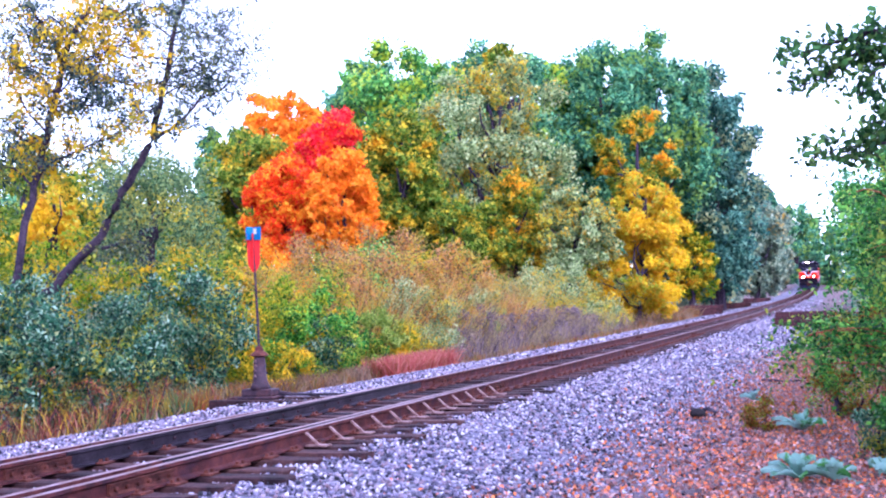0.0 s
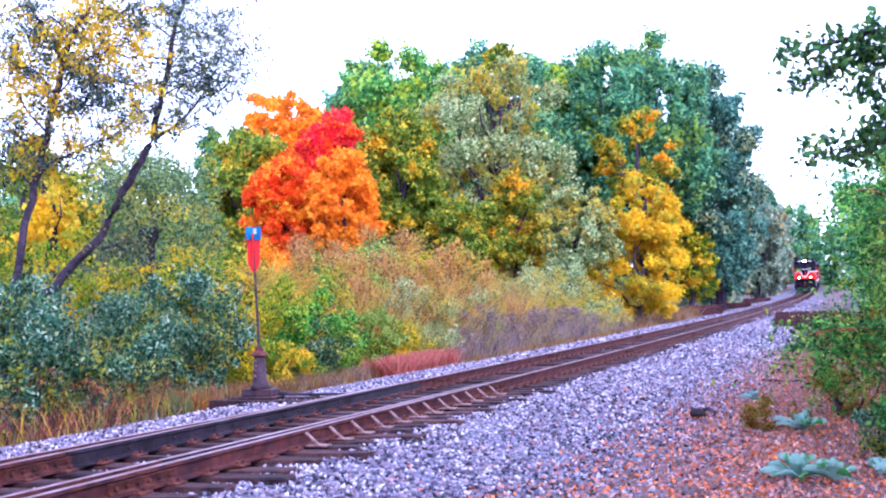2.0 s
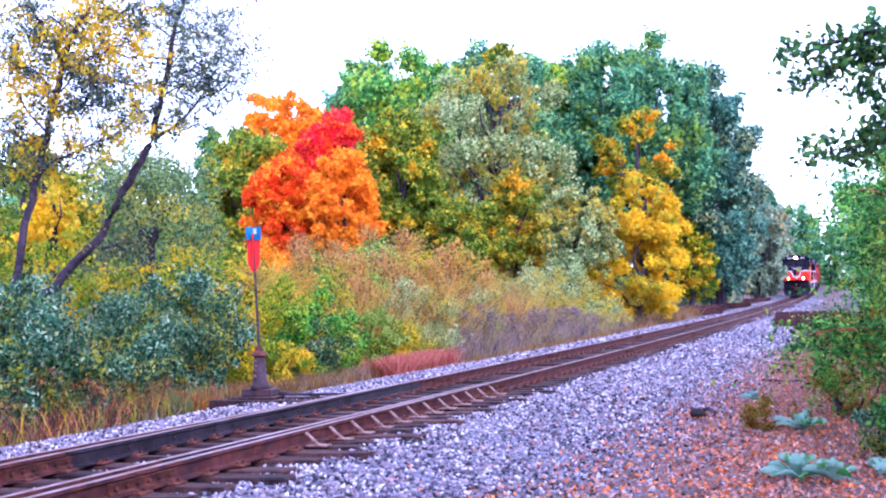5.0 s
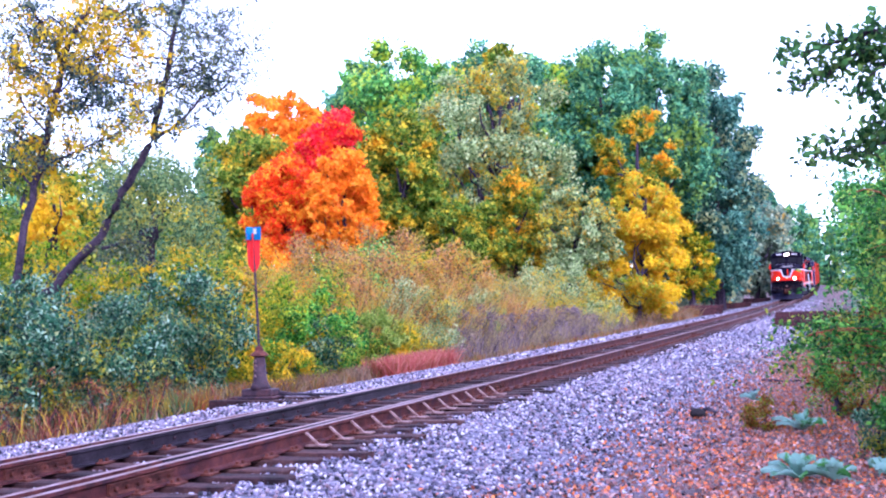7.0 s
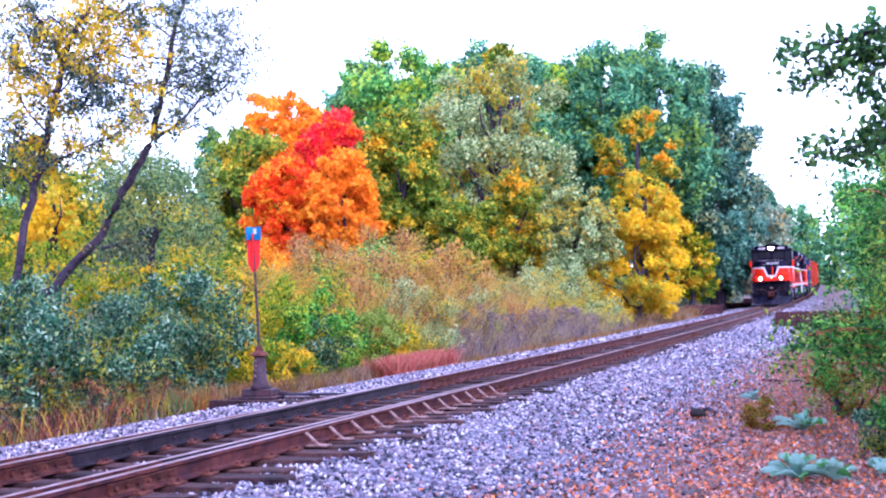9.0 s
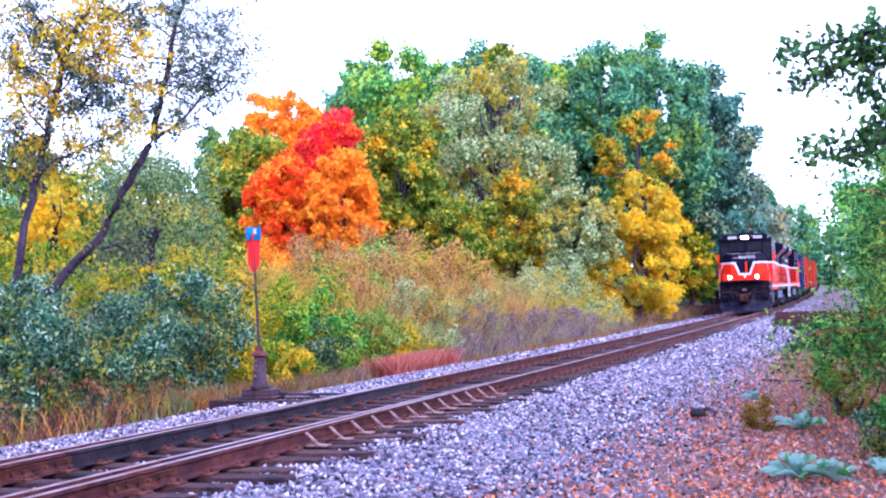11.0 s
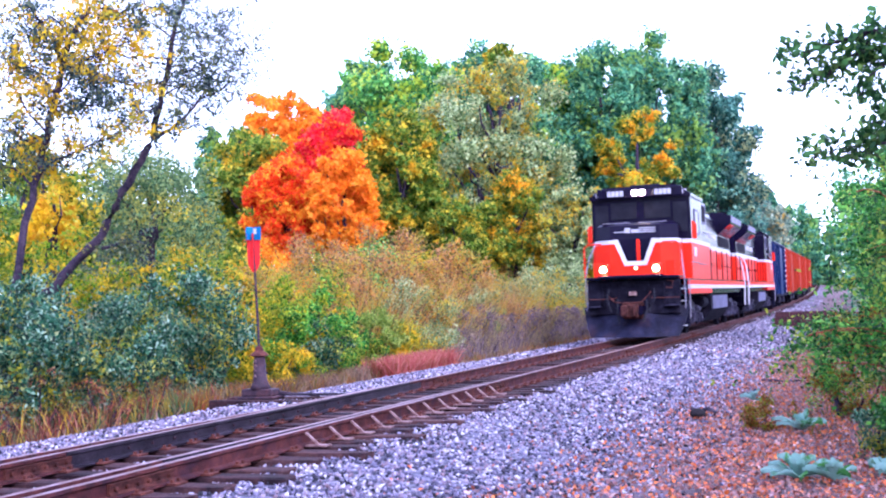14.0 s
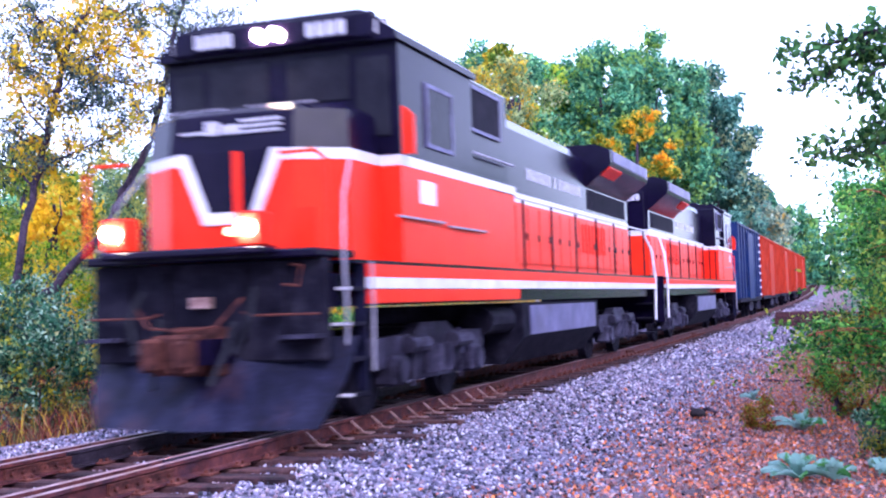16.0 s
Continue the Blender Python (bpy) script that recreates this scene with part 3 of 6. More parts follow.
# ---- plants ----
# near-black and pale ramp ends put shaded gaps and highlights into the leaf colours
LEAF = {
    "teal": leafy("dark_blue_green_leaves", [(0.004, 0.014, 0.014), (0.012, 0.06, 0.036), (0.03, 0.125, 0.068), (0.09, 0.21, 0.11), (0.36, 0.52, 0.42)], [(0.02, 0.06, 0.01), (0.14, 0.22, 0.02), (0.42, 0.36, 0.03)], 0.6, 0.58, rough=0.4, gain=1.3, gloss=0.25),
    "goldgreen": leafy("yellow_green_leaves", [(0.012, 0.045, 0.006), (0.07, 0.16, 0.01), (0.2, 0.3, 0.015), (0.56, 0.46, 0.02)], [(0.6, 0.26, 0.01), (0.85, 0.5, 0.015), (0.9, 0.6, 0.02), (0.12, 0.2, 0.02)], 0.8, 0.49, gain=1.5),
    "brightgreen": leafy("fresh_green_leaves", [(0.004, 0.025, 0.005), (0.02, 0.11, 0.016), (0.05, 0.22, 0.03), (0.2, 0.44, 0.06)], [(0.01, 0.035, 0.015), (0.07, 0.16, 0.02), (0.4, 0.4, 0.04)], 0.9, 0.58, gain=1.8, gloss=0.2),
    "bramble": leafy("faded_olive_rose_leaves", [(0.03, 0.025, 0.02), (0.12, 0.08, 0.04), (0.32, 0.16, 0.06), (0.55, 0.26, 0.1), (0.6, 0.42, 0.2)], [(0.04, 0.07, 0.02), (0.18, 0.2, 0.04), (0.55, 0.4, 0.05), (0.7, 0.24, 0.03)], 0.7, 0.5, gain=2.0),
    "heather": leafy("mauve_brown_brush", [(0.05, 0.035, 0.06), (0.14, 0.1, 0.15), (0.27, 0.21, 0.26), (0.4, 0.29, 0.25)], [(0.14, 0.16, 0.07), (0.38, 0.28, 0.12), (0.3, 0.22, 0.2)], 0.8, 0.5, gain=1.1),
    "greyolive": leafy("grey_olive_leaves", [(0.03, 0.055, 0.025), (0.1, 0.15, 0.06), (0.2, 0.25, 0.11), (0.34, 0.38, 0.22)], [(0.08, 0.13, 0.02), (0.3, 0.28, 0.03), (0.7, 0.36, 0.02)], 0.35, 0.56, gain=2.05),
    "olive": leafy("olive_and_gold_leaves", [(0.02, 0.06, 0.01), (0.08, 0.16, 0.015), (0.17, 0.25, 0.03), (0.36, 0.36, 0.05)], [(0.75, 0.26, 0.01), (0.88, 0.5, 0.015), (0.5, 0.42, 0.03)], 0.55, 0.57, gain=1.4),
    "green": leafy("mid_green_leaves", [(0.012, 0.05, 0.018), (0.04, 0.15, 0.04), (0.1, 0.28, 0.06), (0.24, 0.4, 0.1)], [(0.1, 0.22, 0.02), (0.34, 0.36, 0.03)], 0.3, 0.56),
    "dark": leafy("dark_green_leaves", [(0.006, 0.028, 0.02), (0.025, 0.1, 0.06), (0.06, 0.18, 0.09), (0.14, 0.28, 0.14)], [(0.03, 0.09, 0.02), (0.14, 0.22, 0.04)], 0.25, 0.58, gain=2.3),
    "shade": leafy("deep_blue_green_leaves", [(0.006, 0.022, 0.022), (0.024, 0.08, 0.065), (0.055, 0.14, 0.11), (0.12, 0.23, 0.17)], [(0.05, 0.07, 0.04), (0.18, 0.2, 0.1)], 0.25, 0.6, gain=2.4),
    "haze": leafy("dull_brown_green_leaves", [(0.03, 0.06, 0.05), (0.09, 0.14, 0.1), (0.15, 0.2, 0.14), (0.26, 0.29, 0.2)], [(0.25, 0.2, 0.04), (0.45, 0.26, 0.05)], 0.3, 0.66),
    "yellow": leafy("golden_yellow_leaves", [(0.3, 0.18, 0.005), (0.8, 0.52, 0.008), (0.94, 0.68, 0.01), (0.94, 0.76, 0.03)], [(0.05, 0.1, 0.01), (0.25, 0.28, 0.02), (0.8, 0.36, 0.02)], 0.7, 0.51),
    "amber": leafy("amber_orange_leaves", [(0.6, 0.14, 0.005), (0.92, 0.3, 0.008), (0.95, 0.44, 0.02), (0.95, 0.56, 0.05)], [(0.95, 0.52, 0.03), (0.92, 0.26, 0.02)], 0.5, 0.54),
    "crimson": leafy("crimson_leaves", [(0.35, 0.005, 0.012), (0.78, 0.015, 0.03), (0.92, 0.04, 0.06), (0.9, 0.14, 0.12)], [(0.88, 0.1, 0.01), (0.9, 0.2, 0.02)], 0.5, 0.6),
    "scarlet": leafy("scarlet_orange_leaves", [(0.55, 0.03, 0.005), (0.92, 0.075, 0.008), (0.95, 0.16, 0.015), (0.92, 0.28, 0.03)], [(0.92, 0.32, 0.015), (0.85, 0.42, 0.02)], 0.5, 0.56),
    "thicket": leafy("muted_olive_leaves", [(0.015, 0.035, 0.018), (0.05, 0.08, 0.03), (0.11, 0.13, 0.05), (0.22, 0.2, 0.08)], [(0.25, 0.2, 0.03), (0.5, 0.34, 0.03), (0.1, 0.13, 0.05)], 0.6, 0.56, gain=1.4),
    "overhead": leafy("shaded_green_leaves", [(0.008, 0.035, 0.015), (0.03, 0.1, 0.03), (0.06, 0.18, 0.05), (0.16, 0.28, 0.06)], [(0.3, 0.16, 0.03), (0.05, 0.1, 0.03), (0.1, 0.18, 0.05)], 1.5, 0.62, gain=1.2, through=0.35),
    "vine": leafy("vine_hung_leaves", [(0.03, 0.07, 0.012), (0.1, 0.18, 0.02), (0.24, 0.28, 0.03), (0.6, 0.42, 0.03)], [(0.7, 0.24, 0.01), (0.9, 0.42, 0.012), (0.92, 0.55, 0.02)], 0.6, 0.55, gain=1.5),
    "drygrass": leafy("tawny_grass", [(0.1, 0.06, 0.05), (0.26, 0.16, 0.11), (0.42, 0.3, 0.22), (0.34, 0.12, 0.08)], [(0.3, 0.08, 0.05), (0.4, 0.16, 0.04), (0.14, 0.16, 0.05)], 0.9, 0.5, gain=1.0),
    "redgrass": leafy("rose_red_grass", [(0.36, 0.07, 0.06), (0.5, 0.13, 0.12), (0.6, 0.24, 0.2), (0.3, 0.1, 0.03)], gain=1.0),
    "weed": leafy("russet_weeds", [(0.05, 0.025, 0.022), (0.22, 0.06, 0.045), (0.4, 0.11, 0.07), (0.46, 0.28, 0.2)], [(0.03, 0.09, 0.05), (0.08, 0.17, 0.07), (0.5, 0.3, 0.03)], 1.4, 0.5, gain=1.4),
    "litter": leafy("fallen_leaves", [(0.14, 0.05, 0.05), (0.5, 0.12, 0.06), (0.86, 0.2, 0.04), (0.36, 0.16, 0.15), (0.16, 0.08, 0.09), (0.7, 0.46, 0.42), (0.07, 0.035, 0.045), (0.85, 0.26, 0.06), (0.28, 0.15, 0.16), (0.46, 0.29, 0.3), (0.66, 0.16, 0.06), (0.14, 0.065, 0.075)], rough=0.6, through=0.1, gain=1.0),
    "silver": leafy("silvery_felted_leaves", [(0.1, 0.26, 0.2), (0.3, 0.5, 0.44), (0.62, 0.78, 0.76)], [(0.03, 0.16, 0.03), (0.12, 0.34, 0.1)], 4.0, 0.53, 0.8, gain=1.0),
    "palegreen": leafy("pale_yellow_green_leaves", [(0.03, 0.08, 0.015), (0.16, 0.26, 0.04), (0.36, 0.44, 0.08), (0.6, 0.62, 0.2)], [(0.05, 0.12, 0.02), (0.2, 0.28, 0.04)], 1.4, 0.56, gain=1.3, gloss=0.25),
    "fine": leafy("small_grey_green_leaves", [(0.01, 0.025, 0.03), (0.04, 0.08, 0.08), (0.11, 0.17, 0.15), (0.26, 0.32, 0.26)], [(0.06, 0.1, 0.02), (0.25, 0.26, 0.04)], 0.8, 0.6, gain=1.0),
    "canegreen": leafy("glossy_green_spray_leaves", [(0.004, 0.02, 0.006), (0.012, 0.07, 0.012), (0.03, 0.15, 0.022), (0.12, 0.34, 0.05)], [(0.01, 0.035, 0.015), (0.05, 0.12, 0.02), (0.26, 0.3, 0.03)], 0.9, 0.6, gain=1.5, gloss=0.25),
    "sapling": leafy("dull_green_sapling_leaves", [(0.02, 0.045, 0.025), (0.06, 0.12, 0.05), (0.12, 0.2, 0.08), (0.24, 0.3, 0.13)], [(0.3, 0.26, 0.03), (0.5, 0.4, 0.04), (0.1, 0.15, 0.05)], 0.7, 0.57, gain=1.6),
    "redtwig": leafy("reddish_brown_sprays", [(0.06, 0.02, 0.012), (0.2, 0.06, 0.02), (0.42, 0.14, 0.03), (0.26, 0.26, 0.02), (0.1, 0.18, 0.02)], gain=1.0),
}


def foliage(name, rng, pts, e, size, leaf, parent, **kw):
    v, f = leaf_cloud(rng, pts, size, outward=e, **kw)
    ob = new(name, mesh_from(name, v, f, LEAF[leaf]))
    ob.parent = parent
    return ob


def tree(seed, x, y, radius, z0, z1, leaf, count, size, label, lobes=130, lobe=0.24, limbs=9, depth=None, base=None, trunk=None, shell=0.4):
    """A tree whose crown reaches from z0 to z1; the trunk stands on the ground below it."""
    rng = np.random.default_rng(seed)
    t = thing("tree", label, "tree", Matrix.Translation((x, y, base if base is not None else -0.8)))
    b = base if base is not None else -0.8
    mid, half = (z0 + z1) / 2 - b, (z1 - z0) / 2
    far = size > 0.2
    pts, e, mids = clumps(rng, (0, 0, mid), (radius, depth or radius, half), lobes, int(count * (1.4 if far else 0.9)), lobe, shell)
    foliage("crown", rng, pts, e, size * (0.8 if far else 1), leaf, t, far=far, aspect=0.85 if far else 0.55)
    bm = bmesh.new()
    r = trunk or 0.018 * (z1 - b) + 0.05
    top = mid + half * 0.5
    spine = [Vector((rng.normal() * 0.05 * i, rng.normal() * 0.05 * i, -0.5 + (top + 0.5) * i / 6)) for i in range(7)]
    tube(bm, spine, [r * (1.15 - 0.15 * i) for i in range(7)], 8)
    part("trunk", bm, "bark", t)
    for i in range(min(limbs, len(mids))):
        p = Vector(mids[i])
        a = spine[min(5, max(1, int(6 * (p.z * 0.75) / max(top, 0.1))))]
        bm = bmesh.new()
        tube(bm, crooked(rng, a, p, 4), [r * 0.45, r * 0.36, r * 0.26, r * 0.16, r * 0.06], 6)
        part("limb", bm, "bark", t)
    return t


def bush(seed, s, v, rs, rv, height, leaf, count, size, label, category="bush", lobes=34, lobe=0.3, stems=6, aspect=0.5, low=-0.6, lift=0.0, shell=0.5, rounded=False):
    """A shrub rooted on the ground at s, v, spreading rs along the track and rv across it."""
    rng = np.random.default_rng(seed)
    t = thing(category.replace(" ", "_"), label, category, lay(s, v, ground_w(s, v) - 0.03))
    pts, e, mids = clumps(rng, (0, 0, height * 0.42 + lift), (rv, rs, height * 0.56), lobes, int(count * 0.86), lobe, shell, low)
    ok = pts[:, 2] > 0.02
    far = s > 38
    foliage("foliage", rng, pts[ok], e[ok], size * (0.85 if far else 1), leaf, t, aspect=0.75 if far else aspect, rounded=rounded, far=far)
    for i in range(min(stems, len(mids))):
        bm = bmesh.new()
        p = Vector(mids[i])
        foot = Vector((p.x * 0.3, p.y * 0.3, -0.05))
        tube(bm, crooked(rng, foot, p, 4, 0.05), [0.03, 0.024, 0.018, 0.012, 0.006], 5)
        part("stem", bm, "bark", t)
    return t


def grass(name, seed, area, count, tall, leaf, label, width=0.012):
    """Blades of grass over a stretch s0, s1, v0, v1."""
    rng = np.random.default_rng(seed)
    s0, s1, v0, v1 = area
    root = np.array([on_ground(s0 + (s1 - s0) * a, v0 + (v1 - v0) * b)[:] for a, b in rng.random((count, 2))])
    h = tall * (0.4 + 0.8 * rng.random((count, 1)))
    lean = np.concatenate([rng.normal(size=(count, 2)) * 0.35, np.ones((count, 1))], axis=1) * h
    side = unit(np.concatenate([rng.normal(size=(count, 2)), np.zeros((count, 1))], axis=1)) * width
    v = np.stack([root - side, root + side, root + lean * 0.55 + side * 0.8, root + lean * np.array((1.5, 1.5, 1.0)), root + lean * 0.55 - side * 0.8], axis=1)
    i = np.arange(count)[:, None] * 5
    f = np.concatenate([i + np.array(k) for k in ((0, 1, 2), (0, 2, 4), (4, 2, 3))])
    tagged(new(name, mesh_from(name, v.reshape(-1, 3), f, LEAF[leaf])), label, "grass", kind="stuff")


def branchy_tree(seed, name, label, lines, leaves, leaf, size, spread, from_line=0, root=None, second=None, thick=0.85, rounded=False, twigs=3):
    """A sparse tree from its crooked limbs, each given as places and half-thicknesses, with leaves along the thin ends."""
    rng = np.random.default_rng(seed)
    t = thing(name, label, "tree", Matrix.Translation(root))
    pts, turned = [], []
    for i, line in enumerate(lines):
        path = [Vector(p[:3]) - Vector(root) for p in line]
        rad = [p[3] * thick for p in line]
        if i == 0 and from_line == 0:
            path = [Vector((path[0].x, path[0].y, -0.3))] + path
            rad = [rad[0] * 1.2] + rad
        fine, fr = [path[0]], [rad[0]]
        for a, b, ra, rb in zip(path, path[1:], rad, rad[1:]):
            for k in (0.34, 0.67, 1.0):
                fine.append(a.lerp(b, k) + (Vector(rng.normal(size=3)) * (b - a).length * 0.035 if k < 1 else Vector()))
                fr.append(ra + (rb - ra) * k)
        part("trunk" if i == 0 and from_line == 0 else "limb", tube(bmesh.new(), fine, fr, 8), "bark", t, smooth=True)
        for j, p in enumerate(fine[2:]):
            if i == 0 and from_line == 0 and j < len(fine) * 0.45:
                continue
            twig = bmesh.new()
            lot = turned if second and rng.random() < second[1] * (1.7 if i == 0 else 0.6) else pts
            for _ in range(twigs):
                end = p + Vector(rng.normal(size=3) * (1, 1, 0.7)).normalized() * spread * (0.5 + 0.9 * rng.random())
                tube(twig, crooked(rng, p, end, 3, 0.08), [0.006 * size / 0.1, 0.005 * size / 0.1, 0.004 * size / 0.1, 0.002 * size / 0.1], 4)
                for _ in range(leaves):
                    q = p.lerp(end, 0.25 + 0.85 * rng.random())
                    lot.append(q + Vector(rng.normal(size=3)) * size * 0.9)
            part("twig", twig, "bark", t)
    pts = np.array([p[:] for p in pts])
    foliage("leaves", rng, pts, unit(rng.normal(size=pts.shape)), size, leaf, t, rounded=rounded)
    if turned:
        pts = np.array([p[:] for p in turned])
        foliage("turned_leaves", rng, pts, unit(rng.normal(size=pts.shape)), size * 1.25, second[0], t)
    return t


def rosette(seed, s, v, radius, leaves, label):
    """A low rosette of broad felted leaves."""
    rng = np.random.default_rng(seed)
    t = thing("mullein_plant", label, "plant", lay(s, v, ground_w(s, v)), "mullein plants")
    for i in range(leaves):
        f = i / leaves
        a, tilt = i * 2.4 + rng.normal() * 0.25, radians(24 + 56 * f + 13 * rng.normal())
        L, Wd = radius * (1.05 - 0.4 * f) * (0.75 + 0.45 * rng.random()), radius * (0.38 - 0.1 * f)
        twist = rng.normal() * 0.25
        bm = bmesh.new()
        rows = []
        for k in range(8):
            q = k / 7
            wd = Wd * 0.5 * (0.28 + 0.72 * math.sin(math.pi * min(1, q * 0.8 + 0.02)) ** 0.8) * math.sqrt(max(0.0, 1 - q ** 5))
            r, z = L * q * math.cos(tilt), L * (q * math.sin(tilt) - 0.5 * q ** 2.4 * (0.4 + math.sin(tilt) * 0.6)) + 0.05
            wave = 0.012 * math.sin(q * 9 + i)
            rows.append([bm.verts.new((r * math.cos(a) - y * math.sin(a), r * math.sin(a) + y * math.cos(a), z + up + twist * y)) for y, up in ((-wd, 0.03 + wave), (-wd * 0.5, 0.008), (0, -0.016), (wd * 0.5, 0.008), (wd, 0.03 - wave))])
        for r0, r1 in zip(rows, rows[1:]):
            for k in range(4):
                bm.faces.new((r0[k], r0[k + 1], r1[k + 1], r1[k]))
        part("leaf", bm, LEAF["silver"], t, smooth=True)


def leaf_litter():
    rng = np.random.default_rng(21)
    n = 62000
    s, v = 4.5 + 30 * rng.random(n) ** 1.5, 2.2 + 5.5 * rng.random(n) ** 0.8
    keep = rng.random(n) < np.clip((v - 3.0) / 2.2 - 0.01 * (s - 8), 0.03, 1)
    s, v = s[keep], v[keep]
    p = np.array([on_ground(a, b)[:] for a, b in zip(s, v)]) + np.array((0, 0, 0.03)) + rng.random((len(s), 1)) * np.array((0, 0, 0.02))
    verts, f = leaf_cloud(rng, p, 0.046, aspect=0.7, up=2.2, droop=0.0, fold=0.16)
    tagged(new("fallen_leaves", mesh_from("fallen_leaves", verts, f, LEAF["litter"])), "orange and tan fallen leaves strewn over the gravel", "fallen leaves", kind="stuff")


def wood():
    tree(40, 22.6, 96.0, 4.3, -0.45, 20.6, "shade", 30000, 0.42, "tall dark blue-green tree beside the line", base=0.0)
    tree(41, 15.9, 92.0, 6.6, 6.34, 22.4, "dark", 34000, 0.42, "tall broad dark green oak in the wood", base=0.0)
    tree(42, 12.20, 88.0, 3.60, 1.48, 21.52, "dark", 14280, 0.412, "tall dark green tree in the wood", base=0.0)
    tree(43, -5.56, 86.0, 4.1, 6.04, 20.4, "dark", 20000, 0.412, "dark green tree rising behind the maples", base=0.0)
    tree(44, -2.63, 80.0, 5.0, 3.38, 20.0, "green", 28000, 0.391, "tall mid-green tree with a rounded crown", base=-0.5)
    tree(45, 4.00, 84.0, 5.4, 4.67, 20.4, "dark", 22000, 0.412, "tall green tree at the back of the wood", base=0.0)
    tree(46, 4.6, 80.0, 1.5, 16.2, 19.3, "olive", 3000, 0.360, "olive tree top turning orange", base=-0.5)
    tree(47, 3.4, 70.0, 5.6, 0.2, 16.9, "greyolive", 40000, 0.25, "large grey-olive tree thinning with bare branches", base=-0.5, lobes=110, lobe=0.2, limbs=26, shell=0.3)
    tree(48, -2.04, 64.0, 2.16, 1.92, 13.04, "olive", 12240, 0.288, "green and gold tree at the wood edge", base=-0.5)
    tree(49, 1.2, 62.0, 2.6, 0.9, 7.2, "olive", 14000, 0.25, "low olive and gold tree at the wood edge", base=-0.5)
    tree(50, 4.0, 63.0, 1.7, 1.2, 9.0, "vine", 9000, 0.24, "small tree draped with orange vine leaves", base=-0.5)
    tree(51, 13.6, 80.0, 3.4, 6.6, 14.6, "vine", 13000, 0.29, "yellow-green tree hung with vine leaves", base=-0.5, lobes=60, lobe=0.2, shell=0.2)
    tree(52, 11.0, 64.0, 2.4, 2.0, 8.3, "yellow", 12000, 0.25, "golden yellow tree at the wood edge", base=-0.5, lobes=50, lobe=0.22, shell=0.2)
    tree(81, 10.3, 62.5, 3.0, -0.6, 5.8, "yellow", 15000, 0.24, "low golden tree at the foot of the wood", base=-0.5, lobes=60, lobe=0.24)
    tree(82, 7.0, 61.0, 2.3, 1.4, 7.4, "greyolive", 14000, 0.22, "grey-green half-bare tree at the wood edge", base=-0.5, limbs=14)
    tree(83, -7.3, 70.0, 2.6, 5.5, 12.8, "olive", 9000, 0.29, "olive maple turning orange between the red ones", base=-0.5)
    tree(84, 0.6, 93.0, 6.0, 6.0, 21.0, "dark", 22000, 0.43, "broad green tree at the back of the wood", base=0.0)
    tree(85, 7.6, 92.0, 5.0, 6.0, 21.2, "green", 20000, 0.43, "broad green tree at the back of the wood", base=0.0)
    tree(86, -7.6, 66.0, 2.3, 6.5, 10.6, "scarlet", 9000, 0.27, "scarlet maple behind the crimson one", base=-0.5)
    tree(53, -15.67, 84.0, 2.48, 3.07, 15.30, "dark", 12240, 0.391, "dark green tree behind the maples", base=0.0)
    tree(54, -10.26, 76.0, 2.96, 7.28, 16.35, "amber", 12240, 0.330, "amber-orange maple in full colour", base=-0.5)
    tree(55, -11.21, 68.0, 3.54, 1.95, 12.16, "olive", 17340, 0.309, "olive maple with orange tips", base=-0.5)
    tree(56, -6.1, 64.0, 2.4, 3.4, 12.6, "crimson", 15000, 0.27, "crimson maple in full autumn colour", base=-0.5)
    tree(57, -8.10, 60.0, 2.17, 3.45, 9.06, "scarlet", 14280, 0.268, "scarlet-orange maple in full colour", base=-0.5)
    tree(58, -4.89, 58.0, 1.94, 3.13, 9.24, "amber", 13260, 0.258, "bright orange young maple", base=-0.6)
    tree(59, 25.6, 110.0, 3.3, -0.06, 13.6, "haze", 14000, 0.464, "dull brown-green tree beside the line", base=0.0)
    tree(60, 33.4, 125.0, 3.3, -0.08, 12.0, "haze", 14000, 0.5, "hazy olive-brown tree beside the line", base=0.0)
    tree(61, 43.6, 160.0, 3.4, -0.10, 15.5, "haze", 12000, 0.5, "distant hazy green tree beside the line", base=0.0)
    tree(62, 19.42, 92.0, 2.06, 0.28, 7.23, "goldgreen", 5100, 0.360, "low yellow-green tree by the old sleepers", base=0.0)
    tree(63, -7.73, 100.0, 7.86, -0.03, 13.80, "dark", 14280, 0.464, "dark green tree deep in the wood", base=0.0)
    tree(64, 4.72, 104.0, 7.61, -0.29, 19.20, "dark", 16320, 0.464, "dark green tree deep in the wood", base=0.0)
    tree(65, 16.64, 106.0, 8.35, -0.28, 21.5, "shade", 20000, 0.464, "deep blue-green tree in the wood", base=0.0)
    tree(66, 3.50, 74.0, 7.47, 0.28, 7.22, "goldgreen", 12240, 0.309, "yellow-green undergrowth tree at the wood edge", base=-0.5)
    tree(67, -16.14, 90.0, 5.56, 0.08, 11.47, "green", 12240, 0.412, "green tree deep in the wood", base=0.0)
    tree(68, -18.38, 55.0, 7.42, 0.26, 7.79, "dark", 16320, 0.309, "dark green tree behind the hedge", base=-0.6)
    tree(69, -11.99, 42.0, 4.02, 1.59, 7.19, "sapling", 14000, 0.170, "grey-green sapling thicket behind the hedge", base=-0.6, shell=0.3)
    tree(70, 19.32, 100.0, 3.37, 0.09, 11.37, "shade", 9180, 0.433, "deep blue-green tree beside the line", base=0.0)
    tree(71, -1.77, 96.0, 5.6, 2.04, 21.9, "green", 20000, 0.433, "tall green tree at the back of the wood", base=0.0)
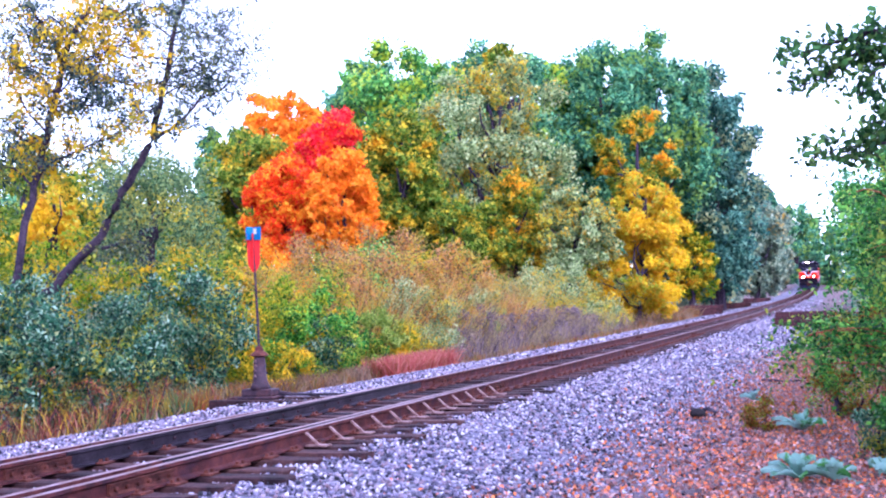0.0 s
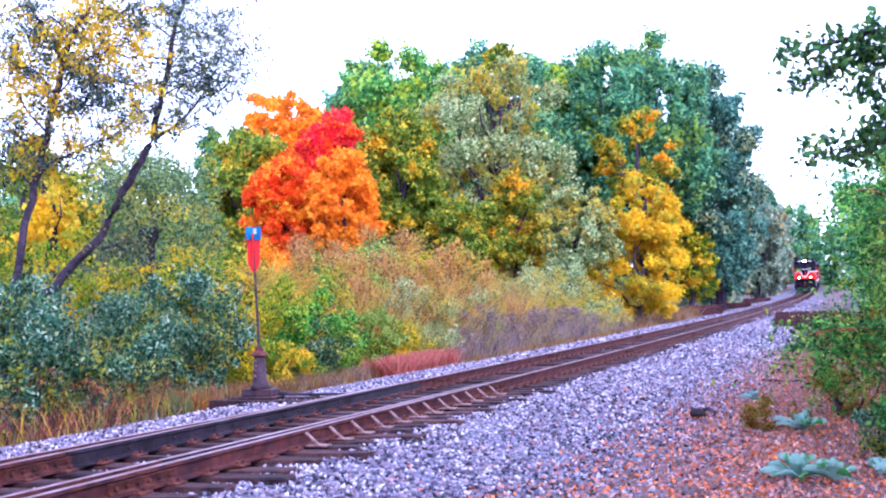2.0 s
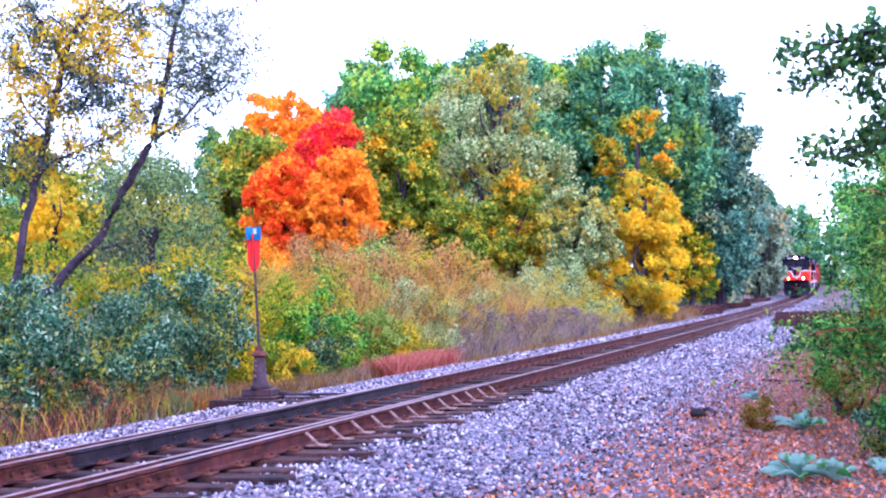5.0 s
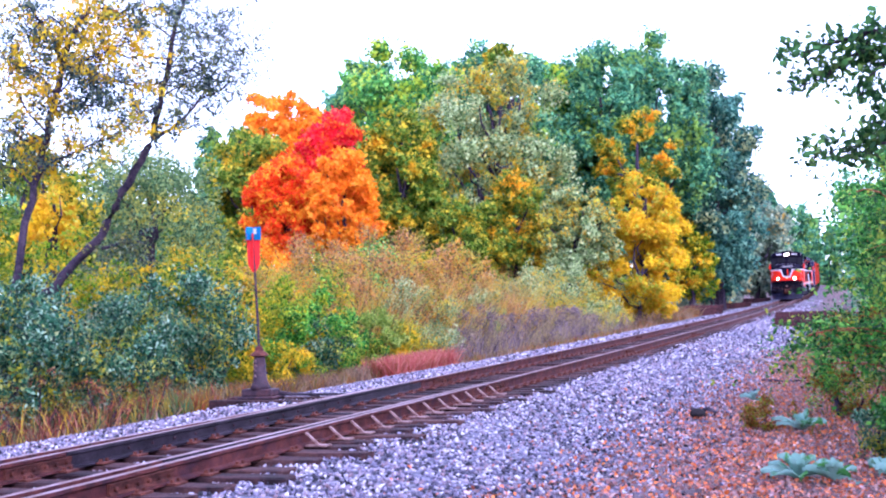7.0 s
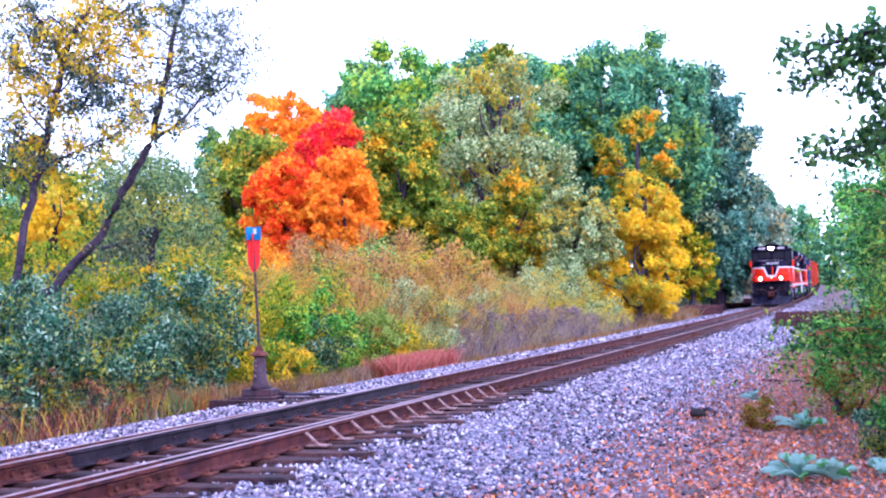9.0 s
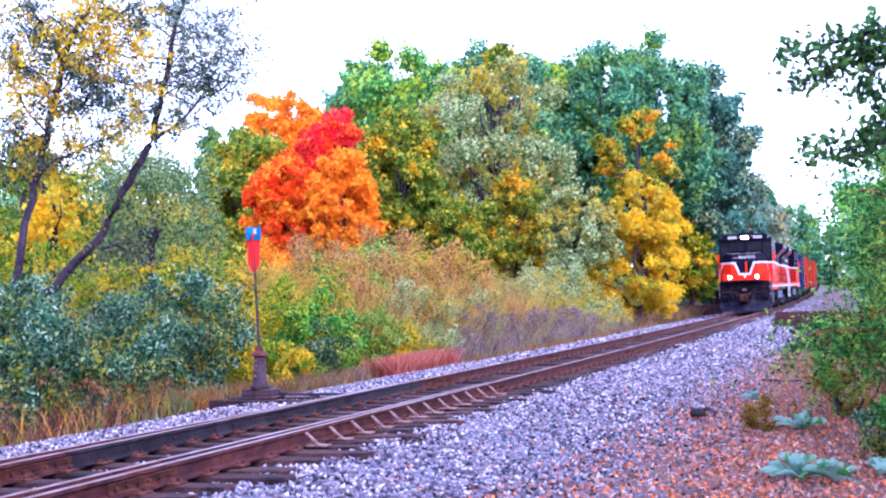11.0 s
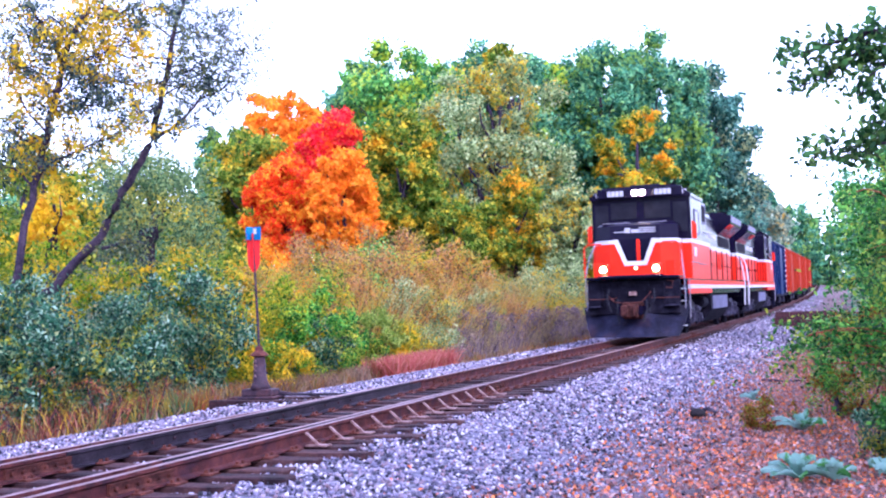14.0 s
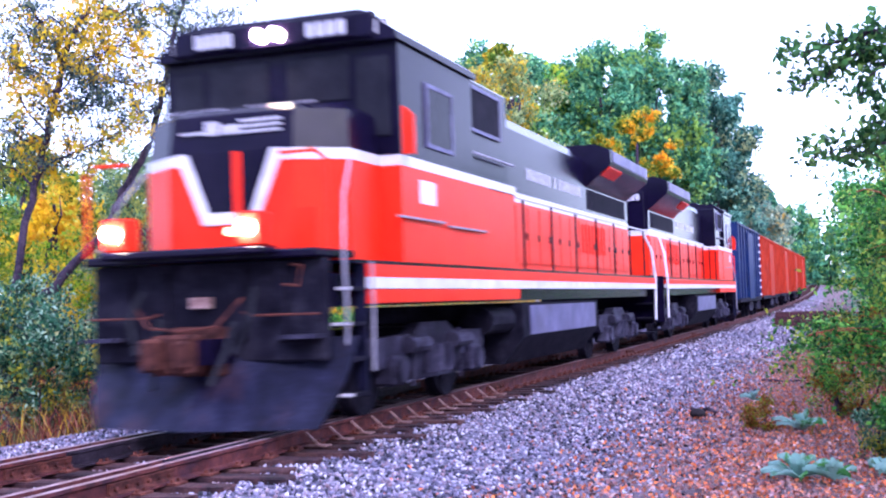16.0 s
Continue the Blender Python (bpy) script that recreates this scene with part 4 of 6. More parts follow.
    tree(72, 9.3, 98.0, 5.8, 1.44, 22.9, "dark", 22000, 0.433, "tall green tree at the back of the wood", base=0.0)
    tree(73, 23.9, 104.0, 3.2, -0.33, 19.2, "dark", 14000, 0.464, "dark green tree beside the line", base=0.0)
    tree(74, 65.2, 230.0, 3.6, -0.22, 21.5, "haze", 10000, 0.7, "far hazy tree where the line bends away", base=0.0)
    tree(87, 104.0, 345.0, 10.0, -0.3, 29.0, "dark", 14000, 1.1, "far green trees closing the line of the track", base=0.0)
    tree(88, 58.0, 215.0, 4.6, -0.22, 22.5, "dark", 12000, 0.7, "far green tree beside the line", base=0.0)
    tree(75, 82.34, 250.0, 7.70, -0.16, 16.46, "dark", 8160, 0.927, "far dark tree where the line bends away", base=0.0)
    tree(76, 76.5, 200.0, 8.0, -0.34, 19.0, "dark", 8160, 0.927, "far dark tree beside the line", base=0.0)
    tree(77, 12.76, 92.0, 2.58, 0.27, 7.45, "thicket", 6120, 0.371, "muted olive tree at the wood edge", base=0.0)
    tree(78, -10.59, 30.0, 1.86, 1.37, 6.18, "olive", 9180, 0.160, "thin olive tree behind the hedge", base=-0.6, shell=0.3)
    tree(79, -8.54, 34.0, 2.30, 1.55, 6.54, "sapling", 13000, 0.120, "grey-green sapling thicket behind the hedge", base=-0.6, shell=0.2, lobe=0.3)
    tree(80, -8.63, 26.0, 0.80, 2.03, 4.28, "yellow", 2652, 0.130, "yellow-leaved sapling behind the hedge", base=-0.6, shell=0.3)


def left_trees():
    branchy_tree(5, "leaning_tree", "dark leaning tree with thin crooked limbs and sparse leaves", (
        ((-7.11, 20.30, 1.43, 0.157), (-6.61, 20.30, 1.96, 0.147), (-5.92, 20.30, 2.62, 0.137), (-5.56, 20.30, 3.40, 0.127), (-5.20, 20.30, 3.93, 0.118), (-4.98, 20.30, 4.32, 0.098), (-4.84, 20.30, 4.96, 0.088), (-4.68, 20.30, 5.65, 0.088), (-4.57, 20.30, 6.25, 0.069), (-4.40, 20.30, 6.74, 0.059), (-4.25, 20.30, 7.34, 0.049)),
        ((-4.98, 20.30, 4.32, 0.078), (-4.65, 20.30, 4.48, 0.059), (-4.40, 20.30, 4.70, 0.049), (-4.20, 20.30, 4.94, 0.039), (-3.80, 20.30, 5.12, 0.029), (-3.35, 20.30, 5.41, 0.020)),
        ((-4.20, 20.30, 4.94, 0.020), (-4.04, 20.30, 5.23, 0.020), (-3.94, 20.30, 5.38, 0.015), (-3.49, 20.30, 5.51, 0.010)),
        ((-5.92, 20.30, 2.42, 0.059), (-5.57, 20.30, 2.51, 0.039), (-5.23, 20.30, 2.52, 0.029)),
        ((-4.68, 20.30, 5.70, 0.039), (-5.17, 20.30, 5.79, 0.029), (-5.86, 20.30, 5.84, 0.024), (-6.36, 20.30, 5.75, 0.020)),
        ((-4.79, 20.30, 5.06, 0.029), (-4.39, 20.30, 5.24, 0.020), (-4.38, 20.30, 5.64, 0.010)),
        ((-4.55, 20.30, 6.15, 0.029), (-4.17, 20.30, 6.28, 0.020), (-3.67, 20.30, 6.52, 0.010)),
        ((-4.68, 20.30, 5.45, 0.029), (-4.23, 20.30, 5.54, 0.020), (-3.68, 20.30, 5.82, 0.010), (-3.29, 20.30, 5.76, 0.010)),
        ((-4.84, 20.30, 4.86, 0.029), (-5.19, 20.30, 4.77, 0.020), (-5.58, 20.30, 4.88, 0.010)),
        ((-4.74, 20.30, 5.30, 0.035), (-5.25, 20.30, 5.25, 0.024), (-5.75, 20.30, 5.42, 0.016), (-6.2, 20.30, 5.3, 0.008)),
        ((-4.60, 20.30, 6.05, 0.035), (-5.05, 20.30, 6.4, 0.024), (-5.5, 20.30, 6.3, 0.016), (-6.0, 20.30, 6.55, 0.008)),
        ((-4.55, 20.30, 6.30, 0.03), (-4.05, 20.30, 6.05, 0.02), (-3.6, 20.30, 6.15, 0.014), (-3.25, 20.30, 6.05, 0.006))
    ), 27, "fine", 0.056, 0.72, root=(-7.2, 20.3, -0.75), second=("thicket", 0.12), twigs=5, thick=0.57)
    branchy_tree(6, "leaning_tree", "dark tree with golden leaves along its trunk", (
        ((-7.11, 19.00, 1.30, 0.128), (-6.82, 19.00, 2.57, 0.110), (-6.63, 19.00, 3.40, 0.101), (-6.38, 19.00, 4.22, 0.092), (-6.24, 19.00, 4.87, 0.092), (-6.12, 19.00, 5.42, 0.082), (-5.94, 19.00, 5.89, 0.073), (-5.61, 19.00, 6.44, 0.055), (-5.37, 19.00, 6.99, 0.046)),
        ((-6.12, 19.00, 5.33, 0.064), (-6.22, 19.00, 5.71, 0.046), (-6.49, 19.00, 6.09, 0.037), (-6.76, 19.00, 6.66, 0.027)),
        ((-6.62, 19.00, 3.49, 0.055), (-6.30, 19.00, 3.80, 0.037), (-5.97, 19.00, 3.93, 0.032), (-5.51, 19.00, 4.12, 0.023), (-5.09, 19.00, 4.29, 0.014)),
        ((-6.28, 19.00, 4.68, 0.037), (-5.96, 19.00, 4.75, 0.027), (-5.64, 19.00, 4.68, 0.018), (-5.17, 19.00, 4.82, 0.009)),
        ((-6.24, 19.00, 4.87, 0.037), (-6.00, 19.00, 5.14, 0.027), (-5.67, 19.00, 5.50, 0.023), (-5.02, 19.00, 5.72, 0.014)),
        ((-5.94, 19.00, 5.89, 0.037), (-6.31, 19.00, 6.18, 0.027), (-6.59, 19.00, 6.00, 0.018)),
        ((-6.38, 19.00, 4.22, 0.037), (-6.70, 19.00, 4.60, 0.027), (-6.97, 19.00, 5.08, 0.018), (-7.34, 19.00, 5.37, 0.014)),
        ((-6.12, 19.00, 5.42, 0.037), (-5.58, 19.00, 5.22, 0.023), (-5.03, 19.00, 5.02, 0.014)),
        ((-6.24, 19.00, 4.87, 0.04), (-6.6, 19.00, 5.3, 0.028), (-6.95, 19.00, 5.5, 0.018), (-7.3, 19.00, 5.9, 0.008)),
        ((-6.38, 19.00, 4.22, 0.04), (-6.75, 19.00, 4.15, 0.028), (-7.1, 19.00, 4.35, 0.018), (-7.4, 19.00, 4.3, 0.008)),
        ((-5.61, 19.00, 6.44, 0.03), (-5.2, 19.00, 6.2, 0.02), (-4.8, 19.00, 6.35, 0.012), (-4.4, 19.00, 6.2, 0.006)),
        ((-6.63, 19.00, 3.40, 0.04), (-6.95, 19.00, 3.7, 0.028), (-7.3, 19.00, 3.75, 0.012))
    ), 42, "fine", 0.06, 0.7, root=(-7.0, 19.0, -0.75), second=("yellow", 0.5), twigs=5, thick=0.57)


def overhang():
    branchy_tree(7, "overhanging_branches", "leafy green branches hanging in from a near tree", (
        ((3.60, 8.00, 3.26, 0.035), (3.20, 8.00, 3.08, 0.027), (2.90, 8.00, 3.01, 0.019), (2.63, 8.00, 2.95, 0.012), (2.47, 8.00, 2.88, 0.006)),
        ((3.05, 8.00, 3.05, 0.015), (2.88, 8.00, 2.87, 0.012), (2.66, 8.00, 2.74, 0.008), (2.45, 8.00, 2.66, 0.004)),
        ((3.40, 8.00, 2.86, 0.031), (3.12, 8.00, 2.84, 0.023), (2.98, 8.00, 2.74, 0.012), (2.90, 8.00, 2.60, 0.006)),
        ((3.40, 8.00, 2.52, 0.023), (3.14, 8.00, 2.52, 0.014), (3.02, 8.00, 2.46, 0.008), (2.93, 8.00, 2.34, 0.004)),
        ((3.45, 8.00, 2.28, 0.023), (3.24, 8.00, 2.32, 0.016), (3.00, 8.00, 2.26, 0.012), (2.80, 8.00, 2.16, 0.004)),
        ((3.00, 8.00, 2.26, 0.005), (2.74, 8.00, 2.24, 0.003), (2.57, 8.00, 2.18, 0.002)),
        ((3.45, 8.00, 3.02, 0.023), (3.20, 8.00, 2.96, 0.015), (3.02, 8.00, 2.92, 0.012), (2.80, 8.00, 2.85, 0.006))
    ), 9, "overhead", 0.055, 0.12, from_line=1, root=(4.2, 8.0, 3.0), rounded=True, twigs=4)


def hedge():
    B = bush
    B(101, 13.2, -6.0, 2.6, 2.0, 3.0, "teal", 17000, 0.085, "dense dark blue-green shrub beside the track")
    B(102, 16.6, -6.6, 2.6, 2.0, 3.2, "teal", 17000, 0.085, "dense dark blue-green shrub beside the track")
    B(103, 10.4, -6.6, 2.4, 2.0, 3.3, "teal", 12000, 0.085, "dark blue-green shrub with yellow flecks")
    B(104, 19.8, -6.6, 2.2, 1.8, 3.1, "teal", 14000, 0.085, "dense blue-green shrub behind the switch stand")
    B(105, 15.0, -8.4, 3.0, 1.6, 4.2, "goldgreen", 11000, 0.1, "yellow-green shrub rising behind the hedge")
    B(106, 20.5, -8.4, 3.0, 1.6, 4.0, "goldgreen", 11000, 0.1, "yellow-green shrub rising behind the hedge")
    B(107, 23.6, -6.2, 2.2, 1.7, 3.2, "goldgreen", 14000, 0.085, "yellow and green shrub beside the track")
    B(108, 23.4, -5.0, 1.7, 1.0, 2.2, "brightgreen", 11000, 0.075, "fresh green leafy shrub beside the ballast")
    B(109, 26.6, -4.9, 1.1, 0.8, 1.7, "palegreen", 9000, 0.07, "pale yellow-green shrub beside the ballast")
    B(110, 29.0, -7.6, 3.2, 2.2, 4.2, "bramble", 24000, 0.08, "tall faded olive and rose thicket", lobes=60, lobe=0.24)
    B(111, 34.5, -8.0, 3.6, 2.4, 4.7, "bramble", 24000, 0.085, "tall faded olive and rose thicket", lobes=60, lobe=0.24)
    B(112, 40.0, -7.6, 3.8, 2.4, 4.4, "bramble", 26000, 0.1, "faded olive thicket beside the track", lobes=60, lobe=0.24)
    B(113, 30.0, -5.3, 2.2, 1.2, 2.7, "greyolive", 13000, 0.075, "grey-green brush beside the ballast")
    B(114, 46.5, -7.0, 4.5, 2.2, 3.7, "greyolive", 24000, 0.11, "grey-olive thicket beside the track", lobes=60, lobe=0.24)
    B(115, 54.5, -7.0, 5.0, 2.4, 3.8, "greyolive", 22000, 0.12, "grey-olive thicket beside the track", lobes=60, lobe=0.24)
    B(116, 34.0, -4.6, 2.2, 0.9, 1.7, "heather", 9000, 0.06, "mauve-brown dying brush beside the ballast", stems=14, lobes=50, lobe=0.22)
    B(117, 39.5, -4.6, 2.6, 0.9, 1.6, "heather", 9000, 0.075, "mauve-brown dying brush beside the ballast", stems=14, lobes=50, lobe=0.22)
    B(118, 46.0, -4.7, 3.2, 0.9, 1.5, "heather", 9000, 0.085, "mauve-brown dying brush beside the ballast", stems=10, lobes=50, lobe=0.22)
    B(119, 64.0, -6.0, 6.0, 2.2, 3.0, "greyolive", 14000, 0.14, "grey-olive brush with yellowing tips along the track")
    B(120, 62.0, -9.5, 6.0, 2.4, 4.6, "olive", 11000, 0.17, "olive thicket along the track")
    B(121, 75.0, -8.5, 5.0, 2.0, 3.2, "olive", 8000, 0.2, "olive and gold brush along the track")
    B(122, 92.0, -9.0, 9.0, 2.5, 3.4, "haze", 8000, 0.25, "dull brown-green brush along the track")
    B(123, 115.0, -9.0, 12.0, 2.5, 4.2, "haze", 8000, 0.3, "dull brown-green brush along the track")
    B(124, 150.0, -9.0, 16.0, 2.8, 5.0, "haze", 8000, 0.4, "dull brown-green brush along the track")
    B(126, 53.0, -4.8, 3.6, 1.0, 1.7, "greyolive", 9000, 0.095, "grey-green dying brush beside the ballast", stems=8, lobes=40, lobe=0.22)
    B(129, 36.8, -5.5, 2.0, 0.9, 2.5, "greyolive", 11000, 0.075, "grey-green brush among the mauve stalks", lobes=50, lobe=0.22)
    B(127, 31.5, -5.6, 1.3, 0.9, 3.1, "redtwig", 5000, 0.07, "rusty half-bare shrub among the brush", stems=12, shell=0.2)
    B(180, 22.3, -7.5, 2.0, 1.4, 3.8, "vine", 10000, 0.09, "gold and orange leafy shrub behind the hedge")
    B(128, 25.6, -6.6, 1.8, 1.4, 3.3, "vine", 9000, 0.085, "gold and orange leafy shrub behind the green one")
    for i in range(9):
        B(130 + i, 8.6 + 1.05 * i, -4.45 - 0.12 * (i % 3), 0.7, 0.35, 0.7 + 0.5 * (i * 7 % 4) / 3, "weed", 1300, 0.05, "low russet and green weeds at the hedge foot", "weed", stems=5, aspect=0.3)
    for i in range(6):
        B(140 + i, 9.5 + 1.8 * i, -5.05, 1.2, 0.7, 1.5 + 0.3 * (i % 2), "teal", 6500, 0.08, "low dark blue-green shrub at the hedge front")
    for i in range(5):
        B(150 + i, 21.0 + 2.2 * i, -4.9, 1.3, 0.7, 1.3 + 0.3 * (i % 2), ("goldgreen", "teal", "brightgreen", "goldgreen", "greyolive")[i], 5000, 0.075, "low leafy shrub beside the ballast")
    for i in range(7):
        B(160 + i, 40.0 + 8 * i, -14.0, 5.0, 2.5, 4.5 + (i % 3) * 0.6, ("olive", "green", "goldgreen", "haze", "olive", "shade", "haze")[i], 8000, 0.2, "dense undergrowth along the wood's edge")
    for i in range(5):
        B(170 + i, 22.0 + 6 * i, -15.5, 4.0, 2.5, 4.6 + (i % 3) * 0.5, ("green", "haze", "olive", "amber", "olive")[i], 8000, 0.16, "dense undergrowth behind the hedge")
    B(125, 26.5, -10.5, 3.0, 2.0, 3.8, "olive", 8000, 0.12, "olive and orange thicket behind the hedge")


def arching_bush(seed, s, v, stems, label):
    """Canes that rise from one root and bend over towards the track, with leafy sprays on their outer half."""
    rng = np.random.default_rng(seed)
    t = thing("bush", label, "bush", lay(s, v, ground_w(s, v) - 0.03))
    pts = []
    for i in range(stems):
        foot = Vector((rng.normal() * 0.25, rng.normal() * 0.5, 0))
        tip = Vector((-0.1 - 1.05 * rng.random(), rng.normal() * 1.3, 1.75 + 1.5 * rng.random()))
        if i % 3 == 0:
            tip = Vector((-0.7 - 1.2 * rng.random(), rng.normal() * 1.0, 0.85 + 0.5 * rng.random()))
        knee = Vector((foot.x * 0.5 + tip.x * 0.25, foot.y * 0.5 + tip.y * 0.4, tip.z * 1.12 + 0.15))
        curve = [foot.lerp(knee, k / 9).lerp(knee.lerp(tip, k / 9), k / 9) for k in range(10)]
        part("cane", tube(bmesh.new(), curve, [0.016 - 0.0013 * k for k in range(10)], 5), "cane", t)
        for k in range(5, 10):
            for _ in range(3):
                end = curve[k] + Vector((rng.normal() * 0.3 - 0.08, rng.normal() * 0.3, rng.normal() * 0.16 - 0.06))
                for _ in range(20):
                    pts.append(curve[k].lerp(end, rng.random() * 1.1) + Vector(rng.normal(size=3)) * 0.03)
    pts = np.array([p[:] for p in pts])
    foliage("sprays", rng, pts, unit(rng.normal(size=pts.shape)), 0.055, "canegreen", t, aspect=0.5, rounded=True)
    return t


def right_side():
    B = bush
    B(201, 11.7, 7.35, 1.2, 0.9, 1.4, "canegreen", 18000, 0.055, "fresh green leafy bush at the path edge", rounded=True)
    B(203, 16.3, 7.8, 2.0, 1.3, 2.0, "canegreen", 22000, 0.06, "green bush with reddish twigs at the path edge", stems=14, lift=1.5)
    B(204, 16.0, 6.4, 1.5, 0.8, 1.6, "redtwig", 7000, 0.05, "reddish-brown bare spray of twigs", stems=0, shell=0.1)
    B(205, 21.5, 7.7, 2.4, 1.5, 3.3, "brightgreen", 18000, 0.075, "green bush beside the track")
    B(206, 25.5, 7.6, 3.0, 1.6, 3.5, "green", 11000, 0.09, "dark green bush beside the track")
    B(207, 33.0, 8.0, 4.0, 1.7, 4.0, "dark", 11000, 0.11, "dark green bush beside the track")
    B(208, 46.0, 8.0, 6.0, 1.7, 4.4, "dark", 12000, 0.15, "dark green bush beside the track")
    B(209, 68.0, 8.2, 9.0, 2.0, 4.6, "haze", 11000, 0.2, "dull green bush beside the track")
    B(213, 98.0, 8.2, 14.0, 2.4, 4.6, "dark", 10000, 0.28, "dark green brush beside the line")
    B(214, 140.0, 8.6, 22.0, 2.4, 5.4, "haze", 9000, 0.4, "dull green brush beside the line")
    B(210, 16.4, 6.15, 1.0, 0.55, 0.9, "brightgreen", 6000, 0.045, "feathery yellow-green weed at the path edge", stems=6, aspect=0.25)
    B(211, 14.9, 5.2, 0.5, 0.4, 0.45, "redtwig", 3000, 0.035, "low rusty-brown weed at the path edge", stems=4)
    B(212, 12.7, 6.5, 0.8, 0.5, 0.6, "teal", 5000, 0.05, "low blue-green weed at the path edge", stems=4, aspect=0.3)
    arching_bush(220, 15.4, 7.5, 46, "leafy green bush arching over a hollow of red-brown stems")
    arching_bush(222, 13.4, 7.35, 30, "fresh green bush with arching canes at the path edge")
    arching_bush(221, 18.6, 7.5, 40, "leafy green bush arching towards the gravel")
    tree(301, 14.6, 35.0, 3.0, 1.5, 6.2, "dark", 11000, 0.16, "dark green tree behind the bushes", base=-0.2)
    tree(302, 9.5, 22.0, 2.2, 0.5, 4.6, "green", 9000, 0.12, "green tree behind the bushes", base=-0.2)


def small_plants():
    rosette(1, 14.5, 5.6, 0.42, 17, "silvery felted mullein rosette on the gravel")
    rosette(2, 10.8, 5.75, 0.4, 19, "silvery green mullein rosette among fallen leaves")
    rosette(3, 10.75, 6.05, 0.33, 13, "silvery green mullein rosette among fallen leaves")
    rosette(4, 11.1, 6.5, 0.34, 13, "silvery mullein rosette by the bush")
    rosette(5, 18.5, 4.7, 0.25, 9, "small pale mullein rosette on the gravel")
    grass("dry_grass", 31, (8.0, 17.2, -5.2, -4.0), 500, 0.22, "drygrass", "tawny dry grass and weeds along the hedge foot")
    grass("dry_grass", 32, (17.0, 25.0, -5.6, -4.0), 6000, 0.35, "drygrass", "short straw-coloured grass behind the ballast")
    grass("red_grass", 33, (24.5, 28.5, -4.5, -3.5), 5000, 0.45, "redgrass", "rose-red tuft of dry grass by the ballast")
    grass("dry_grass", 34, (28.5, 60.0, -4.0, -3.4), 1500, 0.22, "drygrass", "thin dry grass along the ballast edge")
    grass("dead_stalks", 38, (29.5, 56.0, -5.4, -3.8), 2600, 1.0, "heather", "thin mauve-grey dead stalks among the brush", width=0.008)
    grass("weed_stalks", 39, (8.0, 18.5, -5.0, -4.1), 1500, 0.5, "weed", "upright russet weed stalks along the hedge foot", width=0.009)
    grass("brush_stems", 40, (26.0, 44.0, -7.5, -5.0), 3500, 2.6, "bramble", "fine upright stems in the olive thicket", width=0.01)
    grass("dry_grass", 35, (60.0, 85.0, -6.0, -3.6), 4000, 0.8, "drygrass", "tall tawny grass near the old sleepers")
    grass("weeds", 36, (13.5, 24.0, 5.4, 6.8), 350, 0.16, "drygrass", "green and tawny weeds along the path's edge")
    grass("dry_grass", 37, (24.0, 50.0, 4.6, 6.0), 900, 0.3, "drygrass", "dry grass under the bushes")
    rng = np.random.default_rng(77)
    bm = bmesh.new()
    bmesh.ops.create_icosphere(bm, subdivisions=2, radius=0.09)
    for v in bm.verts:
        v.co = Vector((v.co.x * 1.3, v.co.y, v.co.z * 0.8)) * (1 + 0.25 * noise.noise(v.co * 14))
    ob = part("stone", bm, "coal")
    ob.matrix_world = lay(15.9, 4.22, -0.3)
    tagged(ob, "black rounded stone lying on the gravel", "stone")
    for s, v, L, turn, mat_ in ((28.6, 3.9, 1.4, 70, "twig"), (16.8, 4.2, 0.7, 40, "bark"), (22.4, 4.9, 0.8, 80, "bark")):
        bm = tube(bmesh.new(), crooked(rng, (-L / 2, 0, 0.03), (L / 2, 0, 0.03), 5, 0.03), [0.03, 0.032, 0.03, 0.026, 0.02, 0.01], 7)
        ob = part("stick", bm, mat_)
        ob.matrix_world = lay(s, v, ground_w(s, v) + 0.02, turn - 90)
        tagged(ob, "bare broken stick lying on the gravel", "stick", "sticks")


# ---- the train: local y runs back from the front coupler, x to the camera's side, z up from the rail ----
def wheelset(parent, y, r=0.5):
    bm = bmesh.new()
    for x in (-0.75, 0.75):
        sx = 1 if x > 0 else -1
        disc(bm, (x + 0.02 * sx, 0, 0), "x", r, 0.13, 28)
        disc(bm, (x - 0.06 * sx, 0, 0), "x", r + 0.028, 0.03, 28)
        disc(bm, (x + 0.06 * sx, 0, 0), "x", r * 0.36, 0.16, 14)
        for k in range(3):
            a = k * math.tau / 3
            box(bm, x + 0.085 * sx, x + 0.11 * sx, math.cos(a) * r * 0.6 - 0.05, math.cos(a) * r * 0.6 + 0.05, math.sin(a) * r * 0.6 - 0.05, math.sin(a) * r * 0.6 + 0.05)
    tube(bm, ((-0.8, 0, 0), (0.8, 0, 0)), 0.09, 10)
    ob = part("wheelset", bm, "gear", parent, "grimy steel wheel pair on its axle")
    ob.matrix_basis = pose(0, y, r)
    return ob


